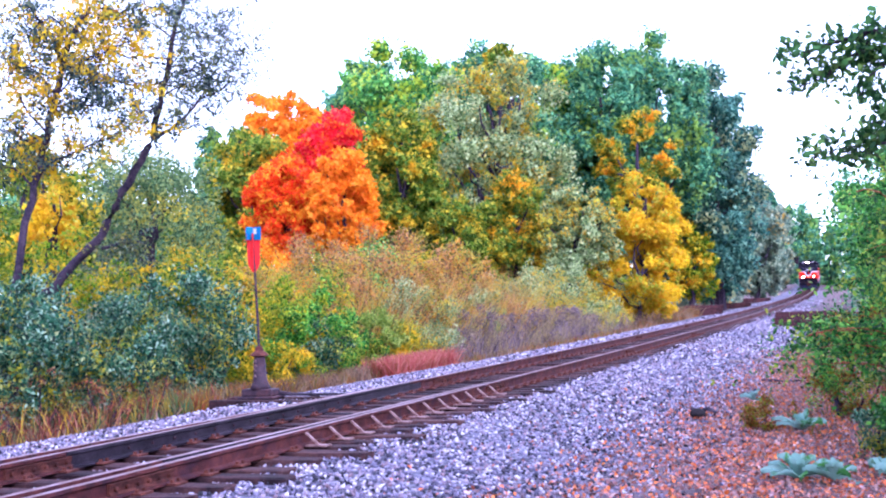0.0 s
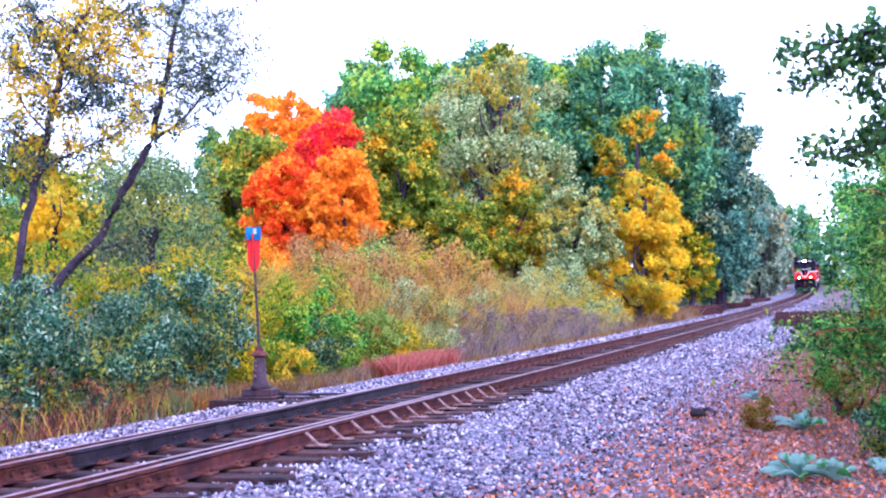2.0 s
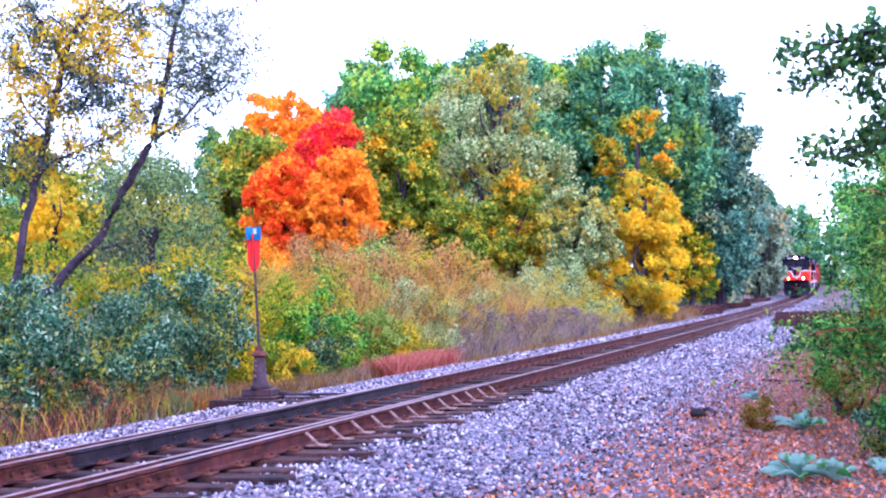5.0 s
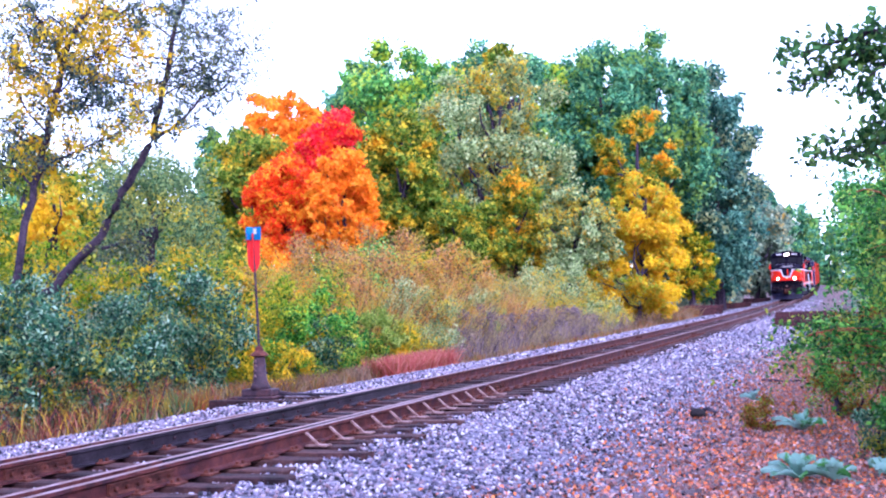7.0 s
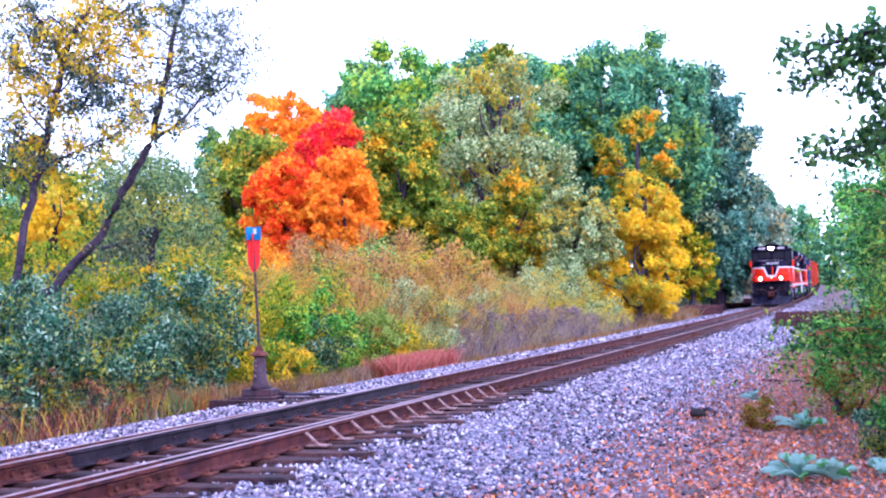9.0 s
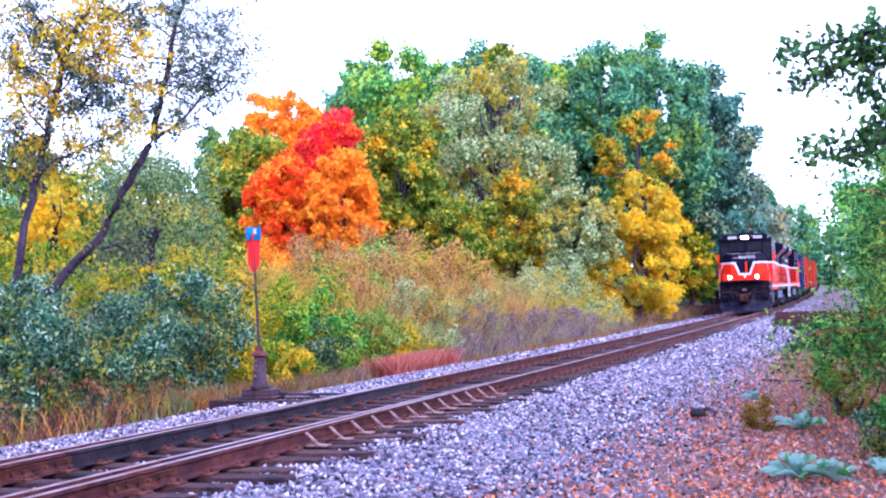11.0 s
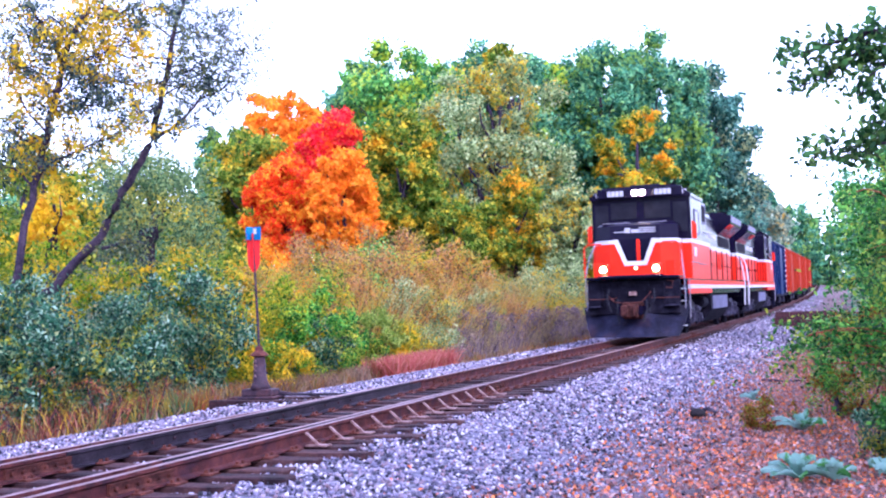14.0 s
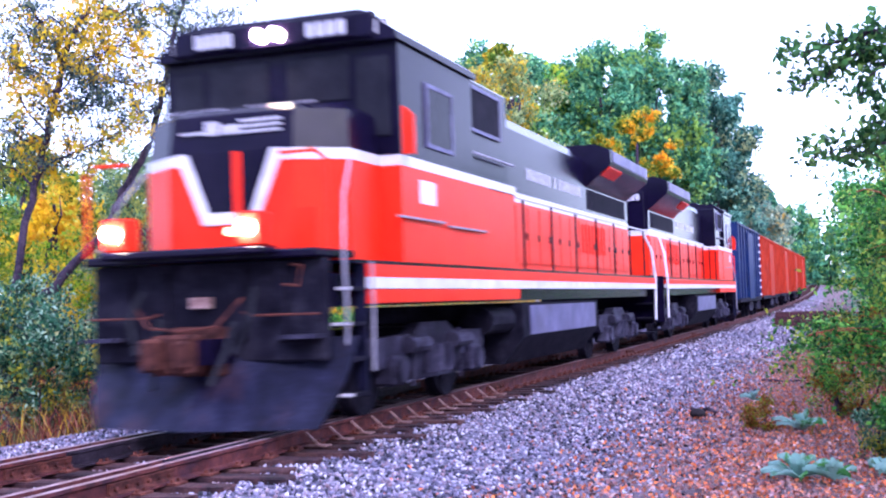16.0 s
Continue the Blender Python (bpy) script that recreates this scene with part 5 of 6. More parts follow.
def loco_truck(parent, y):
    """Two-axle truck frames about y; the wheel pairs turn on their own."""
    truck = part("truck", boxes((-1.0, 1.0, y - 0.4, y + 0.4, 0.45, 1.0), (-0.5, 0.5, y - 1.7, y + 1.7, 0.35, 0.75)), "gear", parent)
    for sx in (-1, 1):
        bm = bmesh.new()
        prism(bm, ((y - 2.05, 0.72), (y - 1.9, 0.9), (y - 0.75, 0.92), (y - 0.5, 1.05), (y + 0.5, 1.05), (y + 0.75, 0.92), (y + 1.9, 0.9), (y + 2.05, 0.72), (y + 1.85, 0.55), (y + 1.0, 0.6),
                   (y + 0.62, 0.36), (y - 0.62, 0.36), (y - 1.0, 0.6), (y - 1.85, 0.55)), "x", sx * 1.03, sx * 1.2)
        for k in (-1.42, 1.42):
            box(bm, sx * 1.02, sx * 1.3, y + k - 0.2, y + k + 0.2, 0.34, 0.7, bevel=0.04)
            disc(bm, (sx * 1.32, y + k, 0.52), "x", 0.15, 0.07, 14)
        for k in (-0.35, 0.0, 0.35):
            disc(bm, (sx * 1.22, y + k, 0.6), "z", 0.1, 0.34, 10)
        part("side_frame", bm, "truck", truck, "grimy cast truck side frame")
        for k in (-0.8, 0.8):
            bm = bmesh.new()
            tube(bm, ((sx * 1.27, y + k - 0.3, 0.8), (sx * 1.27, y + k + 0.3, 0.8)), 0.1, 10)
            tube(bm, ((sx * 1.24, y + k, 0.95), (sx * 1.24, y + k * 1.1, 0.3)), 0.03, 6)
            part("brake_cylinder", bm, "truck", truck, "brake cylinder and hanger")
    return [wheelset(parent, y - 1.42), wheelset(parent, y + 1.42)]


def bars_plate(parent, place, turn, wide, tall, name="number_board", bars=4):
    """A dark board with pale figures left as plain bars."""
    b = part(name, boxes((-wide / 2, wide / 2, -0.015, 0.015, -tall / 2, tall / 2), bevel=0.006), "black", parent, "black number board with pale figure bars")
    b.matrix_basis = pose(*place, 0, 0, turn)
    for i in range(bars):
        w = wide * 0.7 / bars
        x = (i - (bars - 1) / 2) * wide * 0.84 / bars
        ob = part("figure_bar", boxes((x - w / 2, x + w / 2, -0.022, -0.016, -tall * 0.36, tall * 0.36)), "board", b)
    return b


def locomotive():
    t = thing("locomotive", "red and black diesel locomotive with white stripes and burning headlights", "locomotive")
    W_ = 1.53
    # frame, sill and stripes
    part("underframe", boxes((-1.35, 1.35, 0.9, 19.4, 1.28, 1.62), (-0.35, 0.35, 0.1, 20.1, 0.75, 1.0)), "black", t)
    for sx in (-1, 1):
        x0, x1 = sx * 1.36, sx * W_
        part("side_sill", boxes((x0, x1, 1.35, 19.25, 1.46, 1.58)), "white", t, "white stripe along the side sill")
        part("sill_skirt", boxes((x0, x1 - sx * 0.004, 1.4, 7.05, 1.3, 1.456), bevel=0.01), "red", t, "red skirt below the cab")
        part("walkway_edge", boxes((x0, x1 - sx * 0.01, 1.35, 19.25, 1.585, 1.72)), "red", t)
    part("walkway", boxes((-1.5, 1.5, 1.0, 19.3, 1.724, 1.76)), "black", t)
    # front end plate, plow, coupler
    part("end_plate", boxes((-1.36, 1.36, 0.62, 0.78, 0.75, 1.775), bevel=0.02), "gear", t, "black front end plate")
    part("front_deck", boxes((-1.36, 1.36, 0.45, 1.4, 1.78, 1.87), bevel=0.02), "black", t)
    part("lamp_ledge", boxes((-0.95, 0.95, 0.14, 0.448, 1.82, 1.9), bevel=0.02), "black", t)
    # two thin pale strips that stand in for the bright highlight on the nose rim
    for x in (-0.55, 0.55):
        part("nose_lip", boxes((x - 0.45, x + 0.38, 1.42, 1.45, 3.49, 3.508)), "handrail", t, "pale strip standing in for the highlight on the nose top")
    for x in (-0.9, -0.45, 0.45, 0.9):
        part("end_plate_rib", boxes((x - 0.04, x + 0.04, 0.57, 0.62, 0.95, 1.7), bevel=0.01), "gear", t)
    for x in (-1.15, 1.15):
        part("pilot_step", boxes((x - 0.2, x + 0.2, 0.4, 0.62, 0.98, 1.02)), "truck", t)
    bm = bmesh.new()
    rows = []
    for z, out, half in ((0.09, -0.12, 1.3), (0.35, 0.02, 1.42), (0.65, 0.2, 1.5), (0.98, 0.3, 1.56)):
        rows.append([bm.verts.new((x * half, 0.32 + out + 0.32 * abs(x) ** 1.3 + d, z)) for d in (0, 0.05) for x in (-1, -0.7, -0.35, 0, 0.35, 0.7, 1)])
    for a, b in zip(rows, rows[1:]):
        for k in range(6):
            bm.faces.new((a[k], a[k + 1], b[k + 1], b[k]))
            bm.faces.new((a[k + 8], a[k + 7], b[k + 7], b[k + 8]))
        bm.faces.new((a[0], b[0], b[7], a[7]))
        bm.faces.new((a[6], a[13], b[13], b[6]))
    for r in (rows[0], rows[-1]):
        for k in range(6):
            bm.faces.new((r[k], r[k + 1], r[k + 8], r[k + 7]))
    bmesh.ops.recalc_face_normals(bm, faces=bm.faces[:])
    part("snow_plow", bm, "plow", t, "scuffed blue-black pilot plow")
    bm = boxes((-0.13, 0.13, 0.15, 0.8, 0.72, 1.0), (-0.22, 0.22, -0.05, 0.25, 0.66, 1.05), (-0.24, -0.06, -0.22, 0.0, 0.7, 1.02), (0.1, 0.22, -0.16, 0.0, 0.72, 1.0), (-0.3, 0.3, 0.45, 0.62, 0.62, 1.12), bevel=0.03)
    part("coupler", bm, "coupler", t, "rusty knuckle coupler")
    for pts, r, m in ((((-0.75, 0.48, 1.35), (-0.5, 0.36, 1.12), (-0.1, 0.3, 1.08), (0.3, 0.32, 1.12), (0.55, 0.42, 1.4)), 0.018, "brace"), (((-0.45, 0.5, 1.2), (-0.42, 0.3, 0.85), (-0.36, 0.2, 0.5)), 0.03, "hose"),
                      (((0.4, 0.5, 1.15), (0.46, 0.25, 0.9), (0.34, 0.12, 0.55)), 0.03, "hose"), (((0.62, 0.55, 1.5), (0.66, 0.36, 1.2), (0.5, 0.3, 0.85)), 0.028, "hose"), (((-0.7, 0.55, 1.5), (-0.74, 0.36, 1.2), (-0.6, 0.3, 0.85)), 0.028, "hose"),
                      (((-1.35, 0.52, 1.22), (-0.6, 0.5, 1.22), (-0.45, 0.5, 1.26)), 0.016, "brace"), (((1.35, 0.52, 1.22), (0.6, 0.5, 1.22), (0.5, 0.5, 1.26)), 0.016, "brace"), (((1.0, 0.6, 1.72), (1.2, 0.45, 1.7), (1.15, 0.45, 1.5), (0.98, 0.5, 1.52)), 0.02, "brace")):
        part("hose" if m == "hose" else "uncoupling_rod", tube(bmesh.new(), pts, r * (1 if m == "hose" else 0.8), 7), "hose" if m == "hose" else "rust", t)
    part("plug_socket", boxes((-0.12, 0.1, 0.52, 0.62, 1.3, 1.42), bevel=0.01), "brace", t)
    # nose in bands
    def nose(name, z0, z1, m, grow=0.0, back=2.36, label=""):
        bm = bmesh.new()
        g = grow
        prism(bm, ((-0.76 - g, 1.2 - g), (0.76 + g, 1.2 - g), (1.26 + g, 1.55), (1.26 + g, back), (-1.26 - g, back), (-1.26 - g, 1.55)), "z", z0, z1)
        return part(name, bm, m, t, label)
    nose("nose", 1.76, 2.86, "red", label="red lower nose with chamfered corners")
    nose("nose_stripe", 2.86, 2.98, "white", 0.004, label="white stripe round the nose")
    bm = bmesh.new()
    lo = [bm.verts.new((x, y, 2.98)) for x, y in ((-0.76, 1.2), (0.76, 1.2), (1.26, 1.55), (1.26, 2.36), (-1.26, 2.36), (-1.26, 1.55))]
    hi = [bm.verts.new((x, y, 3.41)) for x, y in ((-0.74, 1.26), (0.74, 1.26), (1.22, 1.6), (1.22, 2.36), (-1.22, 2.36), (-1.22, 1.6))]
    hp = [bm.verts.new((x, y, 3.49)) for x, y in ((-0.68, 1.38), (0.68, 1.38), (1.12, 1.68), (1.12, 2.36), (-1.12, 2.36), (-1.12, 1.68))]
    for a, b in ((lo, hi), (hi, hp)):
        for k in range(6):
            bm.faces.new((a[k], a[(k + 1) % 6], b[(k + 1) % 6], b[k]))
    bm.faces.new(hp)
    bm.faces.new(lo[::-1])
    bmesh.ops.recalc_face_normals(bm, faces=bm.faces[:])
    part("nose_hood", bm, "black", t, "black upper nose")
    bm = bmesh.new()
    prism(bm, ((-0.53, 2.985), (-0.27, 2.33), (0.27, 2.33), (0.53, 2.985)), "y", 1.182, 1.2)
    part("nose_panel", bm, "black", t, "black panel inside the white chevron")
    bm = bmesh.new()
    prism(bm, ((-0.66, 2.99), (-0.51, 2.99), (-0.26, 2.35), (-0.22, 2.2), (-0.33, 2.2)), "y", 1.17, 1.198)
    prism(bm, ((0.66, 2.99), (0.51, 2.99), (0.26, 2.35), (0.22, 2.2), (0.33, 2.2)), "y", 1.17, 1.198)
    prism(bm, ((-0.33, 2.2), (0.33, 2.2), (0.28, 2.33), (-0.28, 2.33)), "y", 1.168, 1.196)
    part("chevron", bm, "white", t, "white chevron stripe on the nose")
    part("nose_door_post", boxes((0.05, 0.15, 1.165, 1.181, 2.34, 2.98)), "red", t, "red upright on the nose panel")
    # railway's mark on the nose as plain bars
    bm = boxes((-0.62, -0.3, 1.2, 1.24, 3.2, 3.23), (0.12, 0.62, 1.2, 1.24, 3.18, 3.21), (0.12, 0.62, 1.2, 1.24, 3.24, 3.27), (0.12, 0.62, 1.2, 1.24, 3.3, 3.33), (-0.3, -0.14, 1.195, 1.24, 3.18, 3.33), (-0.1, 0.12, 1.195, 1.24, 3.18, 3.28))
    part("nose_mark", bm, "board", t, "white bars of a painted mark")
    # cab
    def slab(name, z0, z1, m, y0, y1, half, label="", bevel=0.0):
        return part(name, boxes((-half, half, y0, y1, z0, z1), bevel=bevel), m, t, label)
    slab("cab_lower", 1.76, 2.86, "red", 2.37, 5.6, W_ - 0.01, "red lower cab wall")
    slab("cab_stripe", 2.86, 2.98, "white", 2.366, 7.0, W_ - 0.006)
    bm = bmesh.new()
    prism(bm, ((-1.52, 2.98), (1.52, 2.98), (1.52, 4.3), (1.1, 4.6), (-1.1, 4.6), (-1.52, 4.3)), "y", 2.37, 5.0)
    part("cab", bm, "black", t, "black upper cab")
    bm = bmesh.new()
    prism(bm, ((-1.56, 4.28), (1.56, 4.28), (1.56, 4.36), (1.12, 4.66), (-1.12, 4.66), (-1.56, 4.36)), "y", 2.22, 5.1)
    part("cab_roof", bm, "black", t, "black overhanging cab roof")
    bm = boxes((-1.3, 1.3, 2.16, 2.36, 4.3, 4.62), bevel=0.03)
    HOUSE = part("headlight_housing", bm, "black", t)
    for x in (-0.11, 0.11):
        part("headlight", disc(bmesh.new(), (x, 2.14, 4.45), "y", 0.08, 0.05, 20), "lamp", HOUSE, "burning round headlight")
    for x in (-0.72, 0.74):
        bars_plate(t, (x, 2.145, 4.45), 0, 0.62, 0.23)
    for sx in (-1, 1):
        bars_plate(t, (sx * 1.36, 2.27, 4.43), sx * 45, 0.2, 0.2, "marker_board", 2)
        part("windshield", boxes((min(sx * 0.12, sx * 0.92), max(sx * 0.12, sx * 0.92), 2.345, 2.369, 3.66, 4.18), bevel=0.008), "pane", t, "dark front window")
        part("windshield", boxes((min(sx * 1.0, sx * 1.42), max(sx * 1.0, sx * 1.42), 2.345, 2.369, 3.2, 4.12), bevel=0.008), "pane", t, "dark narrow front door window")
        case = part("ditch_light_housing", boxes((sx * 0.77 - 0.14, sx * 0.77 + 0.14, 0.15, 0.42, 1.9, 2.24), bevel=0.02), "red", t)
        part("ditch_light", disc(bmesh.new(), (sx * 0.77, 0.13, 2.08), "y", 0.08, 0.04, 20), "lamp", case, "burning ditch light")
        x = sx * 1.52
        for y0, y1, z0, z1 in ((3.25, 4.1, 3.2, 3.88), (5.05, 6.5, 3.66, 4.2)):
            xx = x if y0 < 5 else sx * 1.43
            w = part("side_window", boxes((xx - 0.005, xx + sx * 0.018, y0, y1, z0, z1)), "pane" if y0 < 5 else "gear", t, "dark side window")
            f = 0.05
            part("window_frame", boxes((xx, xx + sx * 0.03, y0 - f, y1 + f, z1, z1 + f), (xx, xx + sx * 0.03, y0 - f, y1 + f, z0 - f, z0), (xx, xx + sx * 0.03, y0 - f, y0, z0, z1), (xx, xx + sx * 0.03, y1, y1 + f, z0, z1)), "frame_grey", w)
        part("cab_number", boxes((x, x + sx * 0.006, 2.95, 3.5, 2.46, 2.74)), "white", t, "white figures on the cab side as a bar")
        # red posts and grab irons beside the cab
        bm = bmesh.new()
        prism(bm, ((x + sx * 0.02, 2.98), (x + sx * 0.16, 2.98), (x + sx * 0.16, 3.42), (x + sx * 0.06, 3.52), (x + sx * 0.02, 3.52)), "y", 2.38, 2.44)
        part("wind_deflector", bm, "red", t, "red draught board beside the cab")
        for y in (2.2, 3.9):
            part("ledge", boxes((x, x + sx * 0.05, y, y + 1.5, 2.3 - 0.02 * y, 2.325 - 0.02 * y)), "handrail", t)
        # steps with a white-edged side
        bm = bmesh.new()
        for k in range(4):
            box(bm, sx * 1.05, sx * 1.5, 0.95, 1.3, 0.36 + 0.36 * k, 0.4 + 0.36 * k)
        steps = part("steps", bm, "gear", t)
        part("step_side", boxes((sx * 1.38, sx * 1.5, 1.3, 1.34, 0.34, 1.72), (sx * 1.02, sx * 1.06, 0.9, 1.3, 0.34, 1.72)), "plow", t)
        for k in range(4):
            part("step_edge", boxes((sx * 1.05, sx * 1.5, 0.925, 0.95, 0.37 + 0.36 * k, 0.4 + 0.36 * k)), "white", steps, "white step edge")
        part("grab_rail", tube(bmesh.new(), ((sx * 1.46, 0.92, 0.75), (sx * 1.48, 0.88, 1.3), (sx * 1.46, 0.88, 1.9), (sx * 1.38, 1.1, 2.45), (sx * 1.28, 1.5, 2.85)), 0.018, 8), "handrail", t, "white grab rail by the steps")
        part("grab_rail", tube(bmesh.new(), ((sx * 1.53, 1.42, 0.6), (sx * 1.54, 1.42, 1.3), (sx * 1.53, 1.42, 1.75)), 0.018, 8), "handrail", t, "white grab rail by the steps")
        part("front_rail", tube(bmesh.new(), ((sx * 1.42, 0.62, 1.87), (sx * 1.42, 0.62, 2.75), (sx * 1.3, 0.62, 2.85), (sx * 0.9, 0.62, 2.85)), 0.022, 7), "red", t, "red front handrail")
    part("end_panel", boxes((-1.2, -0.95, 0.8, 0.82, 1.88, 2.3), (0.95, 1.2, 0.8, 0.82, 1.88, 2.3)), "red", t)
    part("sill_light", disc(bmesh.new(), (0.0, 1.17, 2.12), "y", 0.05, 0.05, 12), "amber", t, "small amber lamp")
    # long hood: bands, doors, roof
    part("equipment_bay", boxes((-1.42, 1.42, 5.0, 7.0, 2.98, 4.36), bevel=0.04), "black", t)
    part("equipment_bay_base", boxes((-1.5, 1.5, 5.601, 7.0, 1.76, 2.86)), "red", t)
    part("hood_base", boxes((-0.98, 0.98, 7.0, 18.7, 1.76, 2.92)), "red", t, "red lower half of the long hood")
    part("hood_stripe", boxes((-0.984, 0.984, 7.0, 18.704, 2.92, 3.08)), "white", t, "white stripe along the hood")
    bm = bmesh.new()
    prism(bm, ((-0.98, 3.08), (0.98, 3.08), (0.98, 4.12), (0.78, 4.36), (-0.78, 4.36), (-0.98, 4.12)), "y", 7.0, 18.7)
    part("hood", bm, "black", t, "black upper half of the long hood")
    bm = bmesh.new()
    prism(bm, ((-0.98, 3.6), (0.98, 3.6), (1.5, 4.02), (1.53, 4.1), (1.53, 4.36), (1.2, 4.5), (-1.2, 4.5), (-1.53, 4.36), (-1.53, 4.1), (-1.5, 4.02)), "y", 14.2, 18.6)
    part("radiator_wing", bm, "black", t, "wide black radiator wing on the hood roof")
    for sx in (-1, 1):
        part("wing_screen", boxes((sx * 1.532, sx * 1.55, 14.4, 18.4, 4.12, 4.34)), "frame_grey", t, "pale radiator screen")
        bm = bmesh.new()
        prism(bm, ((sx * 1.3, 3.85), (sx * 1.5, 4.01), (sx * 1.5, 3.99), (sx * 1.3, 3.83)), "y", 14.25, 15.6)
        part("wing_underside", bm, "red", t, "red underside of the radiator wing")
        part("hood_screen", boxes((sx * 0.98, sx * 1.0, 14.3, 18.3, 3.15, 3.56)), "gear", t)
        for i in range(15):
            y = 7.25 + 0.76 * i
            door = part("hood_door", boxes((sx * 0.98, sx * 1.005, y, y + 0.7, 1.9, 2.86), bevel=0.008), "red", t)
            part("door_latch", boxes((sx * 1.005, sx * 1.03, y + 0.6, y + 0.65, 2.3, 2.42)), "black", door)
        for i in range(8):
            part("louvre", boxes((sx * 1.005, sx * 1.03, 13.6 + 0.3 * i, 13.68 + 0.3 * i, 2.2, 2.8)), "red", t)
        for i in range(7):
            y = 7.6 + 1.75 * i
            part("stanchion", tube(bmesh.new(), ((sx * 1.46, y, 1.74), (sx * 1.46, y, 2.85)), 0.022, 6), "gear", t)
        part("handrail", tube(bmesh.new(), ((sx * 1.46, 7.1, 2.85), (sx * 1.46, 18.7, 2.85)), 0.022, 6), "white", t, "pale handrail along the walkway")
        part("handrail", tube(bmesh.new(), ((sx * 1.5, 5.1, 3.3), (sx * 1.5, 7.0, 3.3)), 0.02, 6), "handrail", t)
        # side lettering as plain bars
        bm = bmesh.new()
        for y0, y1 in ((9.6, 11.35), (11.5, 11.7), (11.85, 13.7)):
            k = y0
            while k < y1 - 0.1:
                box(bm, sx * 0.98, sx * 0.99, k, min(y1, k + 0.1), 3.36, 3.56)
                k += 0.19
        part("lettering_bars", bm, "board", t, "white side lettering as bars")
        part("rear_grab_rail", tube(bmesh.new(), ((sx * 1.5, 19.2, 0.7), (sx * 1.52, 19.25, 1.7), (sx * 1.46, 19.2, 2.4), (sx * 1.3, 19.0, 2.85)), 0.035, 7), "white", t, "white rear grab rail")
        bm = bmesh.new()
        for k in range(4):
            box(bm, sx * 1.05, sx * 1.5, 19.0, 19.35, 0.36 + 0.36 * k, 0.4 + 0.36 * k)
        part("steps", bm, "gear", t)
    part("hood_end", boxes((-0.9, 0.9, 18.7, 18.78, 3.1, 4.1), bevel=0.02), "black", t)
    bars_plate(t, (0.55, 18.8, 3.95), 180, 0.6, 0.24)
    bars_plate(t, (-0.55, 18.8, 3.95), 180, 0.6, 0.24)
    part("rear_end_plate", boxes((-1.45, 1.45, 19.35, 19.5, 0.6, 1.8)), "black", t)
    part("rear_coupler", boxes((-0.14, 0.14, 19.5, 20.25, 0.74, 1.0), bevel=0.03), "coupler", t)
    bm = bmesh.new()
    for y in (9.3, 9.6):
        tube(bm, ((0.45, y - 0.3, 4.5), (0.45, y, 4.5), (0.45, y + 0.2, 4.5)), [0.09, 0.045, 0.04], 9)
    box(bm, 0.4, 0.5, 9.2, 9.8, 4.35, 4.46)
    part("horn", bm, "hose", t, "black air horn")
    part("exhaust_stack", boxes((-0.3, 0.3, 11.4, 12.3, 4.34, 4.52), bevel=0.03), "gear", t)
    part("roof_hatch", boxes((-0.6, 0.6, 12.6, 14.0, 4.34, 4.42), (-0.6, 0.6, 7.6, 9.0, 4.34, 4.42), bevel=0.02), "black", t)
    part("air_conditioner", boxes((-0.5, 0.5, 3.3, 4.4, 4.64, 4.8), bevel=0.05), "black", t)
    # tank and running gear
    bm = bmesh.new()
    prism(bm, ((-1.42, 1.24), (1.42, 1.24), (1.42, 0.72), (1.1, 0.3), (-1.1, 0.3), (-1.42, 0.72)), "y", 7.5, 12.9)
    part("fuel_tank", bm, "gear", t, "dark fuel tank slung below the frame")
    part("tank_panel", boxes((1.42, 1.44, 7.9, 12.6, 0.74, 1.2), (-1.44, -1.42, 7.9, 12.6, 0.74, 1.2), bevel=0.006), "frame_grey", t, "pale grey tank side")
    part("air_tank", tube(bmesh.new(), ((1.15, 6.2, 1.0), (1.15, 7.4, 1.0)), 0.2, 12), "gear", t)
    wheels = loco_truck(t, 4.15) + loco_truck(t, 16.0)
    return t, wheels


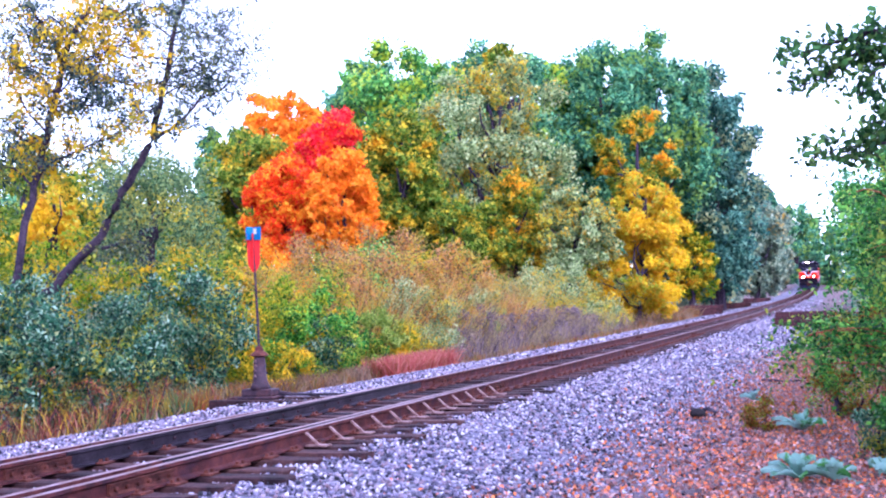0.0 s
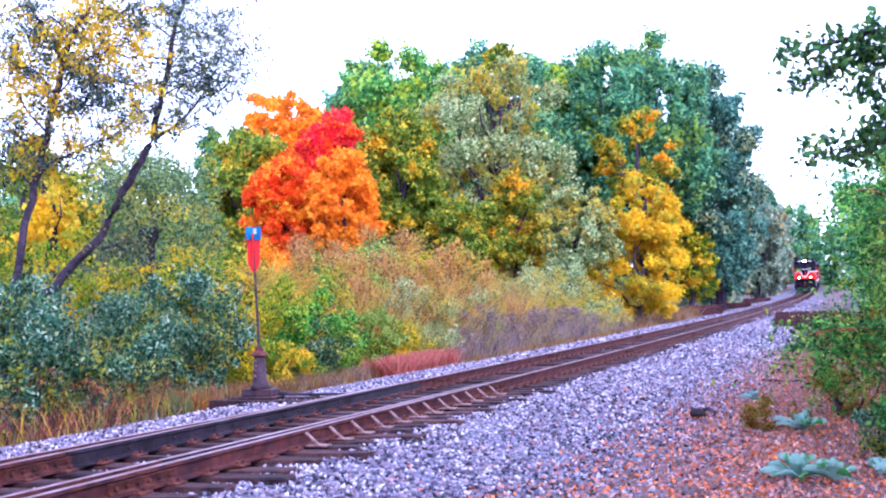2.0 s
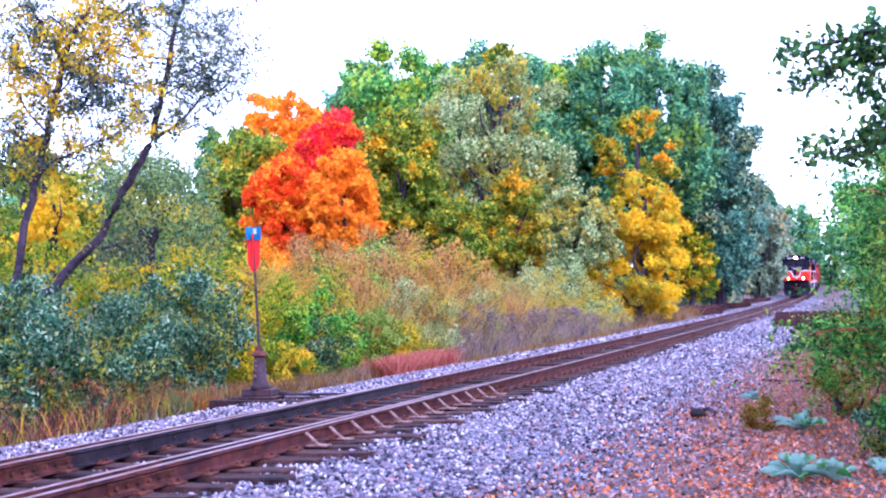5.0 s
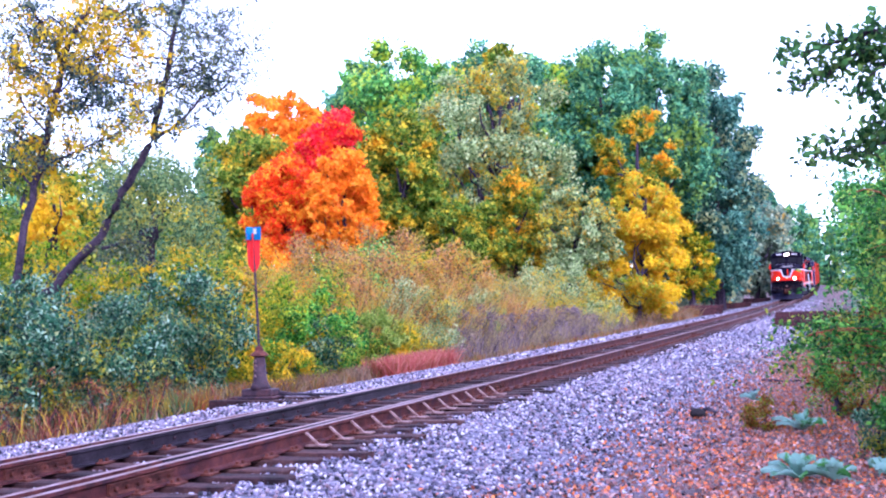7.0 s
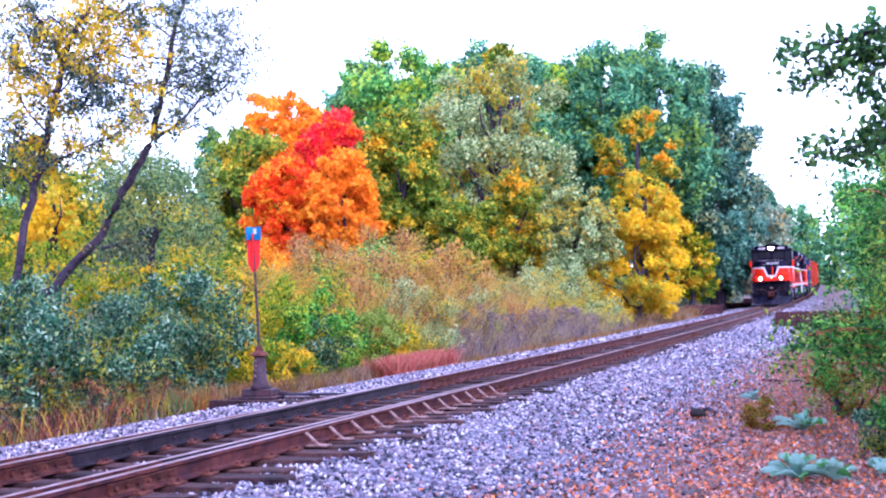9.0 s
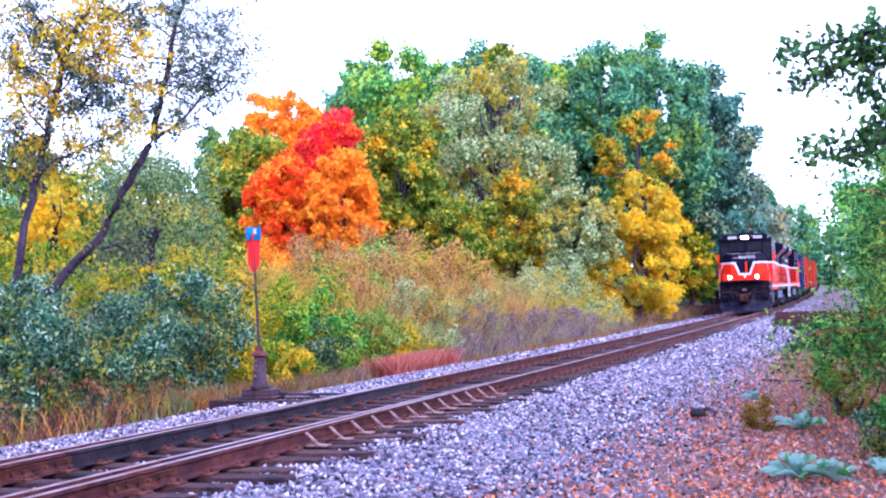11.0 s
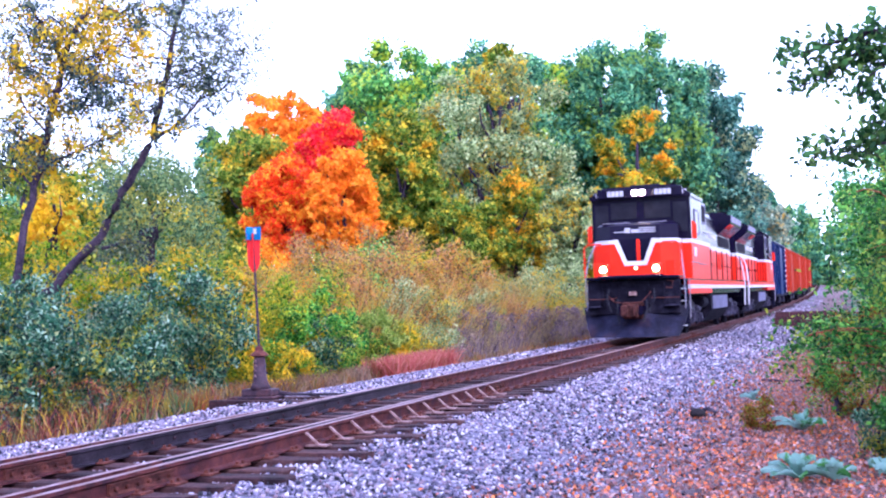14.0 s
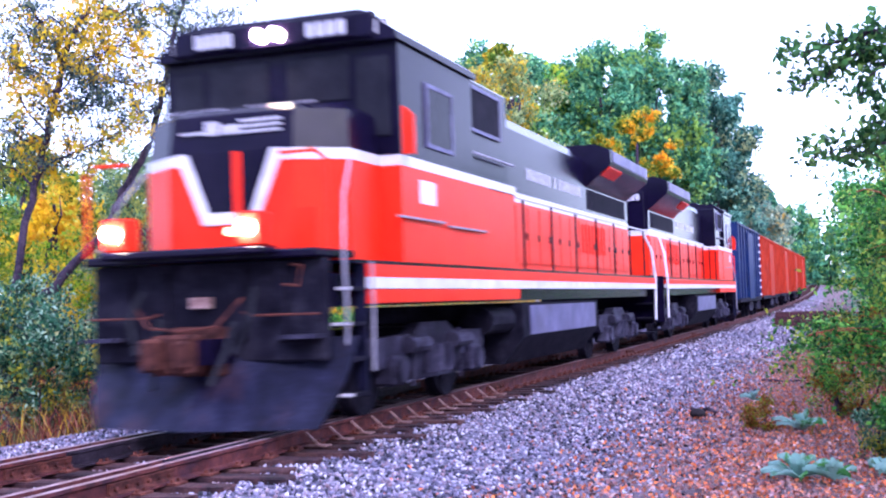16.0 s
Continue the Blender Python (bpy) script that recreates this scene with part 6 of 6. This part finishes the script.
def freight_car(name, label, paint, long, high, ribs, ladder=True, lo=0.95):
    t = thing(name, label, "freight car")
    h = 1.5
    part("body", boxes((-h + 0.06, h - 0.06, 0.6, long - 0.6, lo, high - 0.12), bevel=0.02), paint, t)
    bm = bmesh.new()
    prism(bm, ((-h, high - 0.12), (h, high - 0.12), (h, high - 0.04), (0, high + 0.1), (-h, high - 0.04)), "y", 0.55, long - 0.55)
    part("roof", bm, paint, t)
    part("side_sill", boxes((h - 0.06, h, 0.6, long - 0.6, lo - 0.12, lo + 0.06), (-h, -h + 0.06, 0.6, long - 0.6, lo - 0.12, lo + 0.06)), "gear", t)
    n = ribs
    for sx in (-1, 1):
        for i in range(n + 1):
            y = 0.62 + (long - 1.3) * i / n
            part("rib", boxes((sx * (h - 0.06), sx * h, y, y + 0.08, lo + 0.06, high - 0.12)), paint, t)
        part("sliding_door", boxes((sx * (h - 0.06), sx * (h + 0.03), long * 0.4, long * 0.6, lo, high - 0.3), bevel=0.015), paint, t, "sliding door")
        if ladder:
            bm = bmesh.new()
            for k in range(9):
                box(bm, sx * h, sx * (h + 0.05), long - 1.6, long - 1.05, 1.05 + 0.36 * k, 1.15 + 0.36 * k)
            part("ladder", bm, "white", t, "pale side ladder")
    part("end_coupler", boxes((-0.13, 0.13, -0.1, 0.7, 0.74, 1.0), (-0.13, 0.13, long - 0.7, long + 0.1, 0.74, 1.0), (-0.3, 0.3, 0.5, long - 0.5, 0.75, 1.0)), "coupler", t)
    wheels = []
    for y in (2.3, long - 2.3):
        truck = part("truck", boxes((-1.0, 1.0, y - 0.25, y + 0.25, 0.45, 0.9)), "gear", t)
        for sx in (-1, 1):
            bm = bmesh.new()
            prism(bm, ((y - 1.2, 0.6), (y - 0.9, 0.75), (y + 0.9, 0.75), (y + 1.2, 0.6), (y + 1.1, 0.4), (y + 0.4, 0.3), (y - 0.4, 0.3), (y - 1.1, 0.4)), "x", sx * 0.95, sx * 1.1)
            part("side_frame", bm, "truck", truck)
        wheels += [wheelset(t, y - 0.88, 0.42), wheelset(t, y + 0.88, 0.42)]
    return t, wheels


SPEED, NEAR = 11.906, 9.878


def train():
    cars = []
    lead, wheels = locomotive()
    cars.append((lead, wheels, 0.0, 20.2, False))
    second = copy_thing(lead, Matrix.Identity(4))
    tagged(second, "second red and black diesel locomotive coupled back to back", "locomotive")
    cars.append((second, [o for o in second.children if o.name.startswith("wheelset")], 20.2, 20.2, True))
    box_, w = freight_car("boxcar", "dark blue boxcar with a pale ladder", "blue", 12.9, 4.3, 9)
    cars.append((box_, w, 40.5, 12.9, False))
    first, w = freight_car("hopper_car", "faded orange-red freight car with ribbed sides", "orange", 15.6, 4.25, 12, False)
    cars.append((first, w, 53.6, 15.6, False))
    for i in range(3):
        c = copy_thing(first, Matrix.Identity(4))
        cars.append((c, [o for o in c.children if o.name.startswith("wheelset")], 53.6 + 15.8 * (i + 1), 15.6, False))
    return cars


def rail_pose(s, long, back):
    a, b = track(s + 3), track(s + long - 3)
    d = (b - a).normalized()
    m = pose(0, 0, 0, 0, 0, -math.degrees(math.atan2(d.x, d.y))) @ pose(0, 0, 0, math.degrees(math.asin(d.z)))
    m.translation = a - d * 3
    return m @ pose(0, long, 0, 0, 0, 180) if back else m


def motions():
    for car, wheels, u, long, back in CARS:
        walk(car, [(t, rail_pose(NEAR + SPEED * (16 - t) + u, long, back)) for t in range(17)])
    # wheel pairs roll without slipping
    for car, wheels, u, long, back in CARS[:3]:
        for w in wheels:
            y, r = w.location.y, w.location.z
            turn = SPEED / r * (1 if not back else -1)
            walk(w, [(f / FPS, pose(0, y, r, math.degrees(turn * f / FPS) % 360)) for f in range(0, 481)])


def sky_blocking_trees():
    """Unseen trees added behind and beside the viewer to darken reflections and frontal light."""
    for i, (x, y, r, h, leaf) in enumerate(((9, -3, 4.0, 11, "green"), (15, 4, 4.0, 12, "dark"), (2, -12, 5, 13, "dark"), (-9, -14, 5, 13, "green"), (12, -14, 5, 13, "olive"), (-19, -8, 5, 12, "dark"))):
        tree(400 + i, x, y, r, 1.2, h, leaf, 4000, 0.45, "unseen leafy tree added behind the viewer to block sky light", base=-0.4)


M["board"] = surface("pale_board_figures", [(0.32, 0.31, 0.38), (0.45, 0.43, 0.5)], 4, 0.4, 0, 0.05)
ground()
crushed_stone()
TRACK = rails()
switch_stand()
timber_stacks()
wood()
left_trees()
overhang()
hedge()
right_side()
sky_blocking_trees()
small_plants()
leaf_litter()
CARS = train()
sleepers(TRACK)
motions()
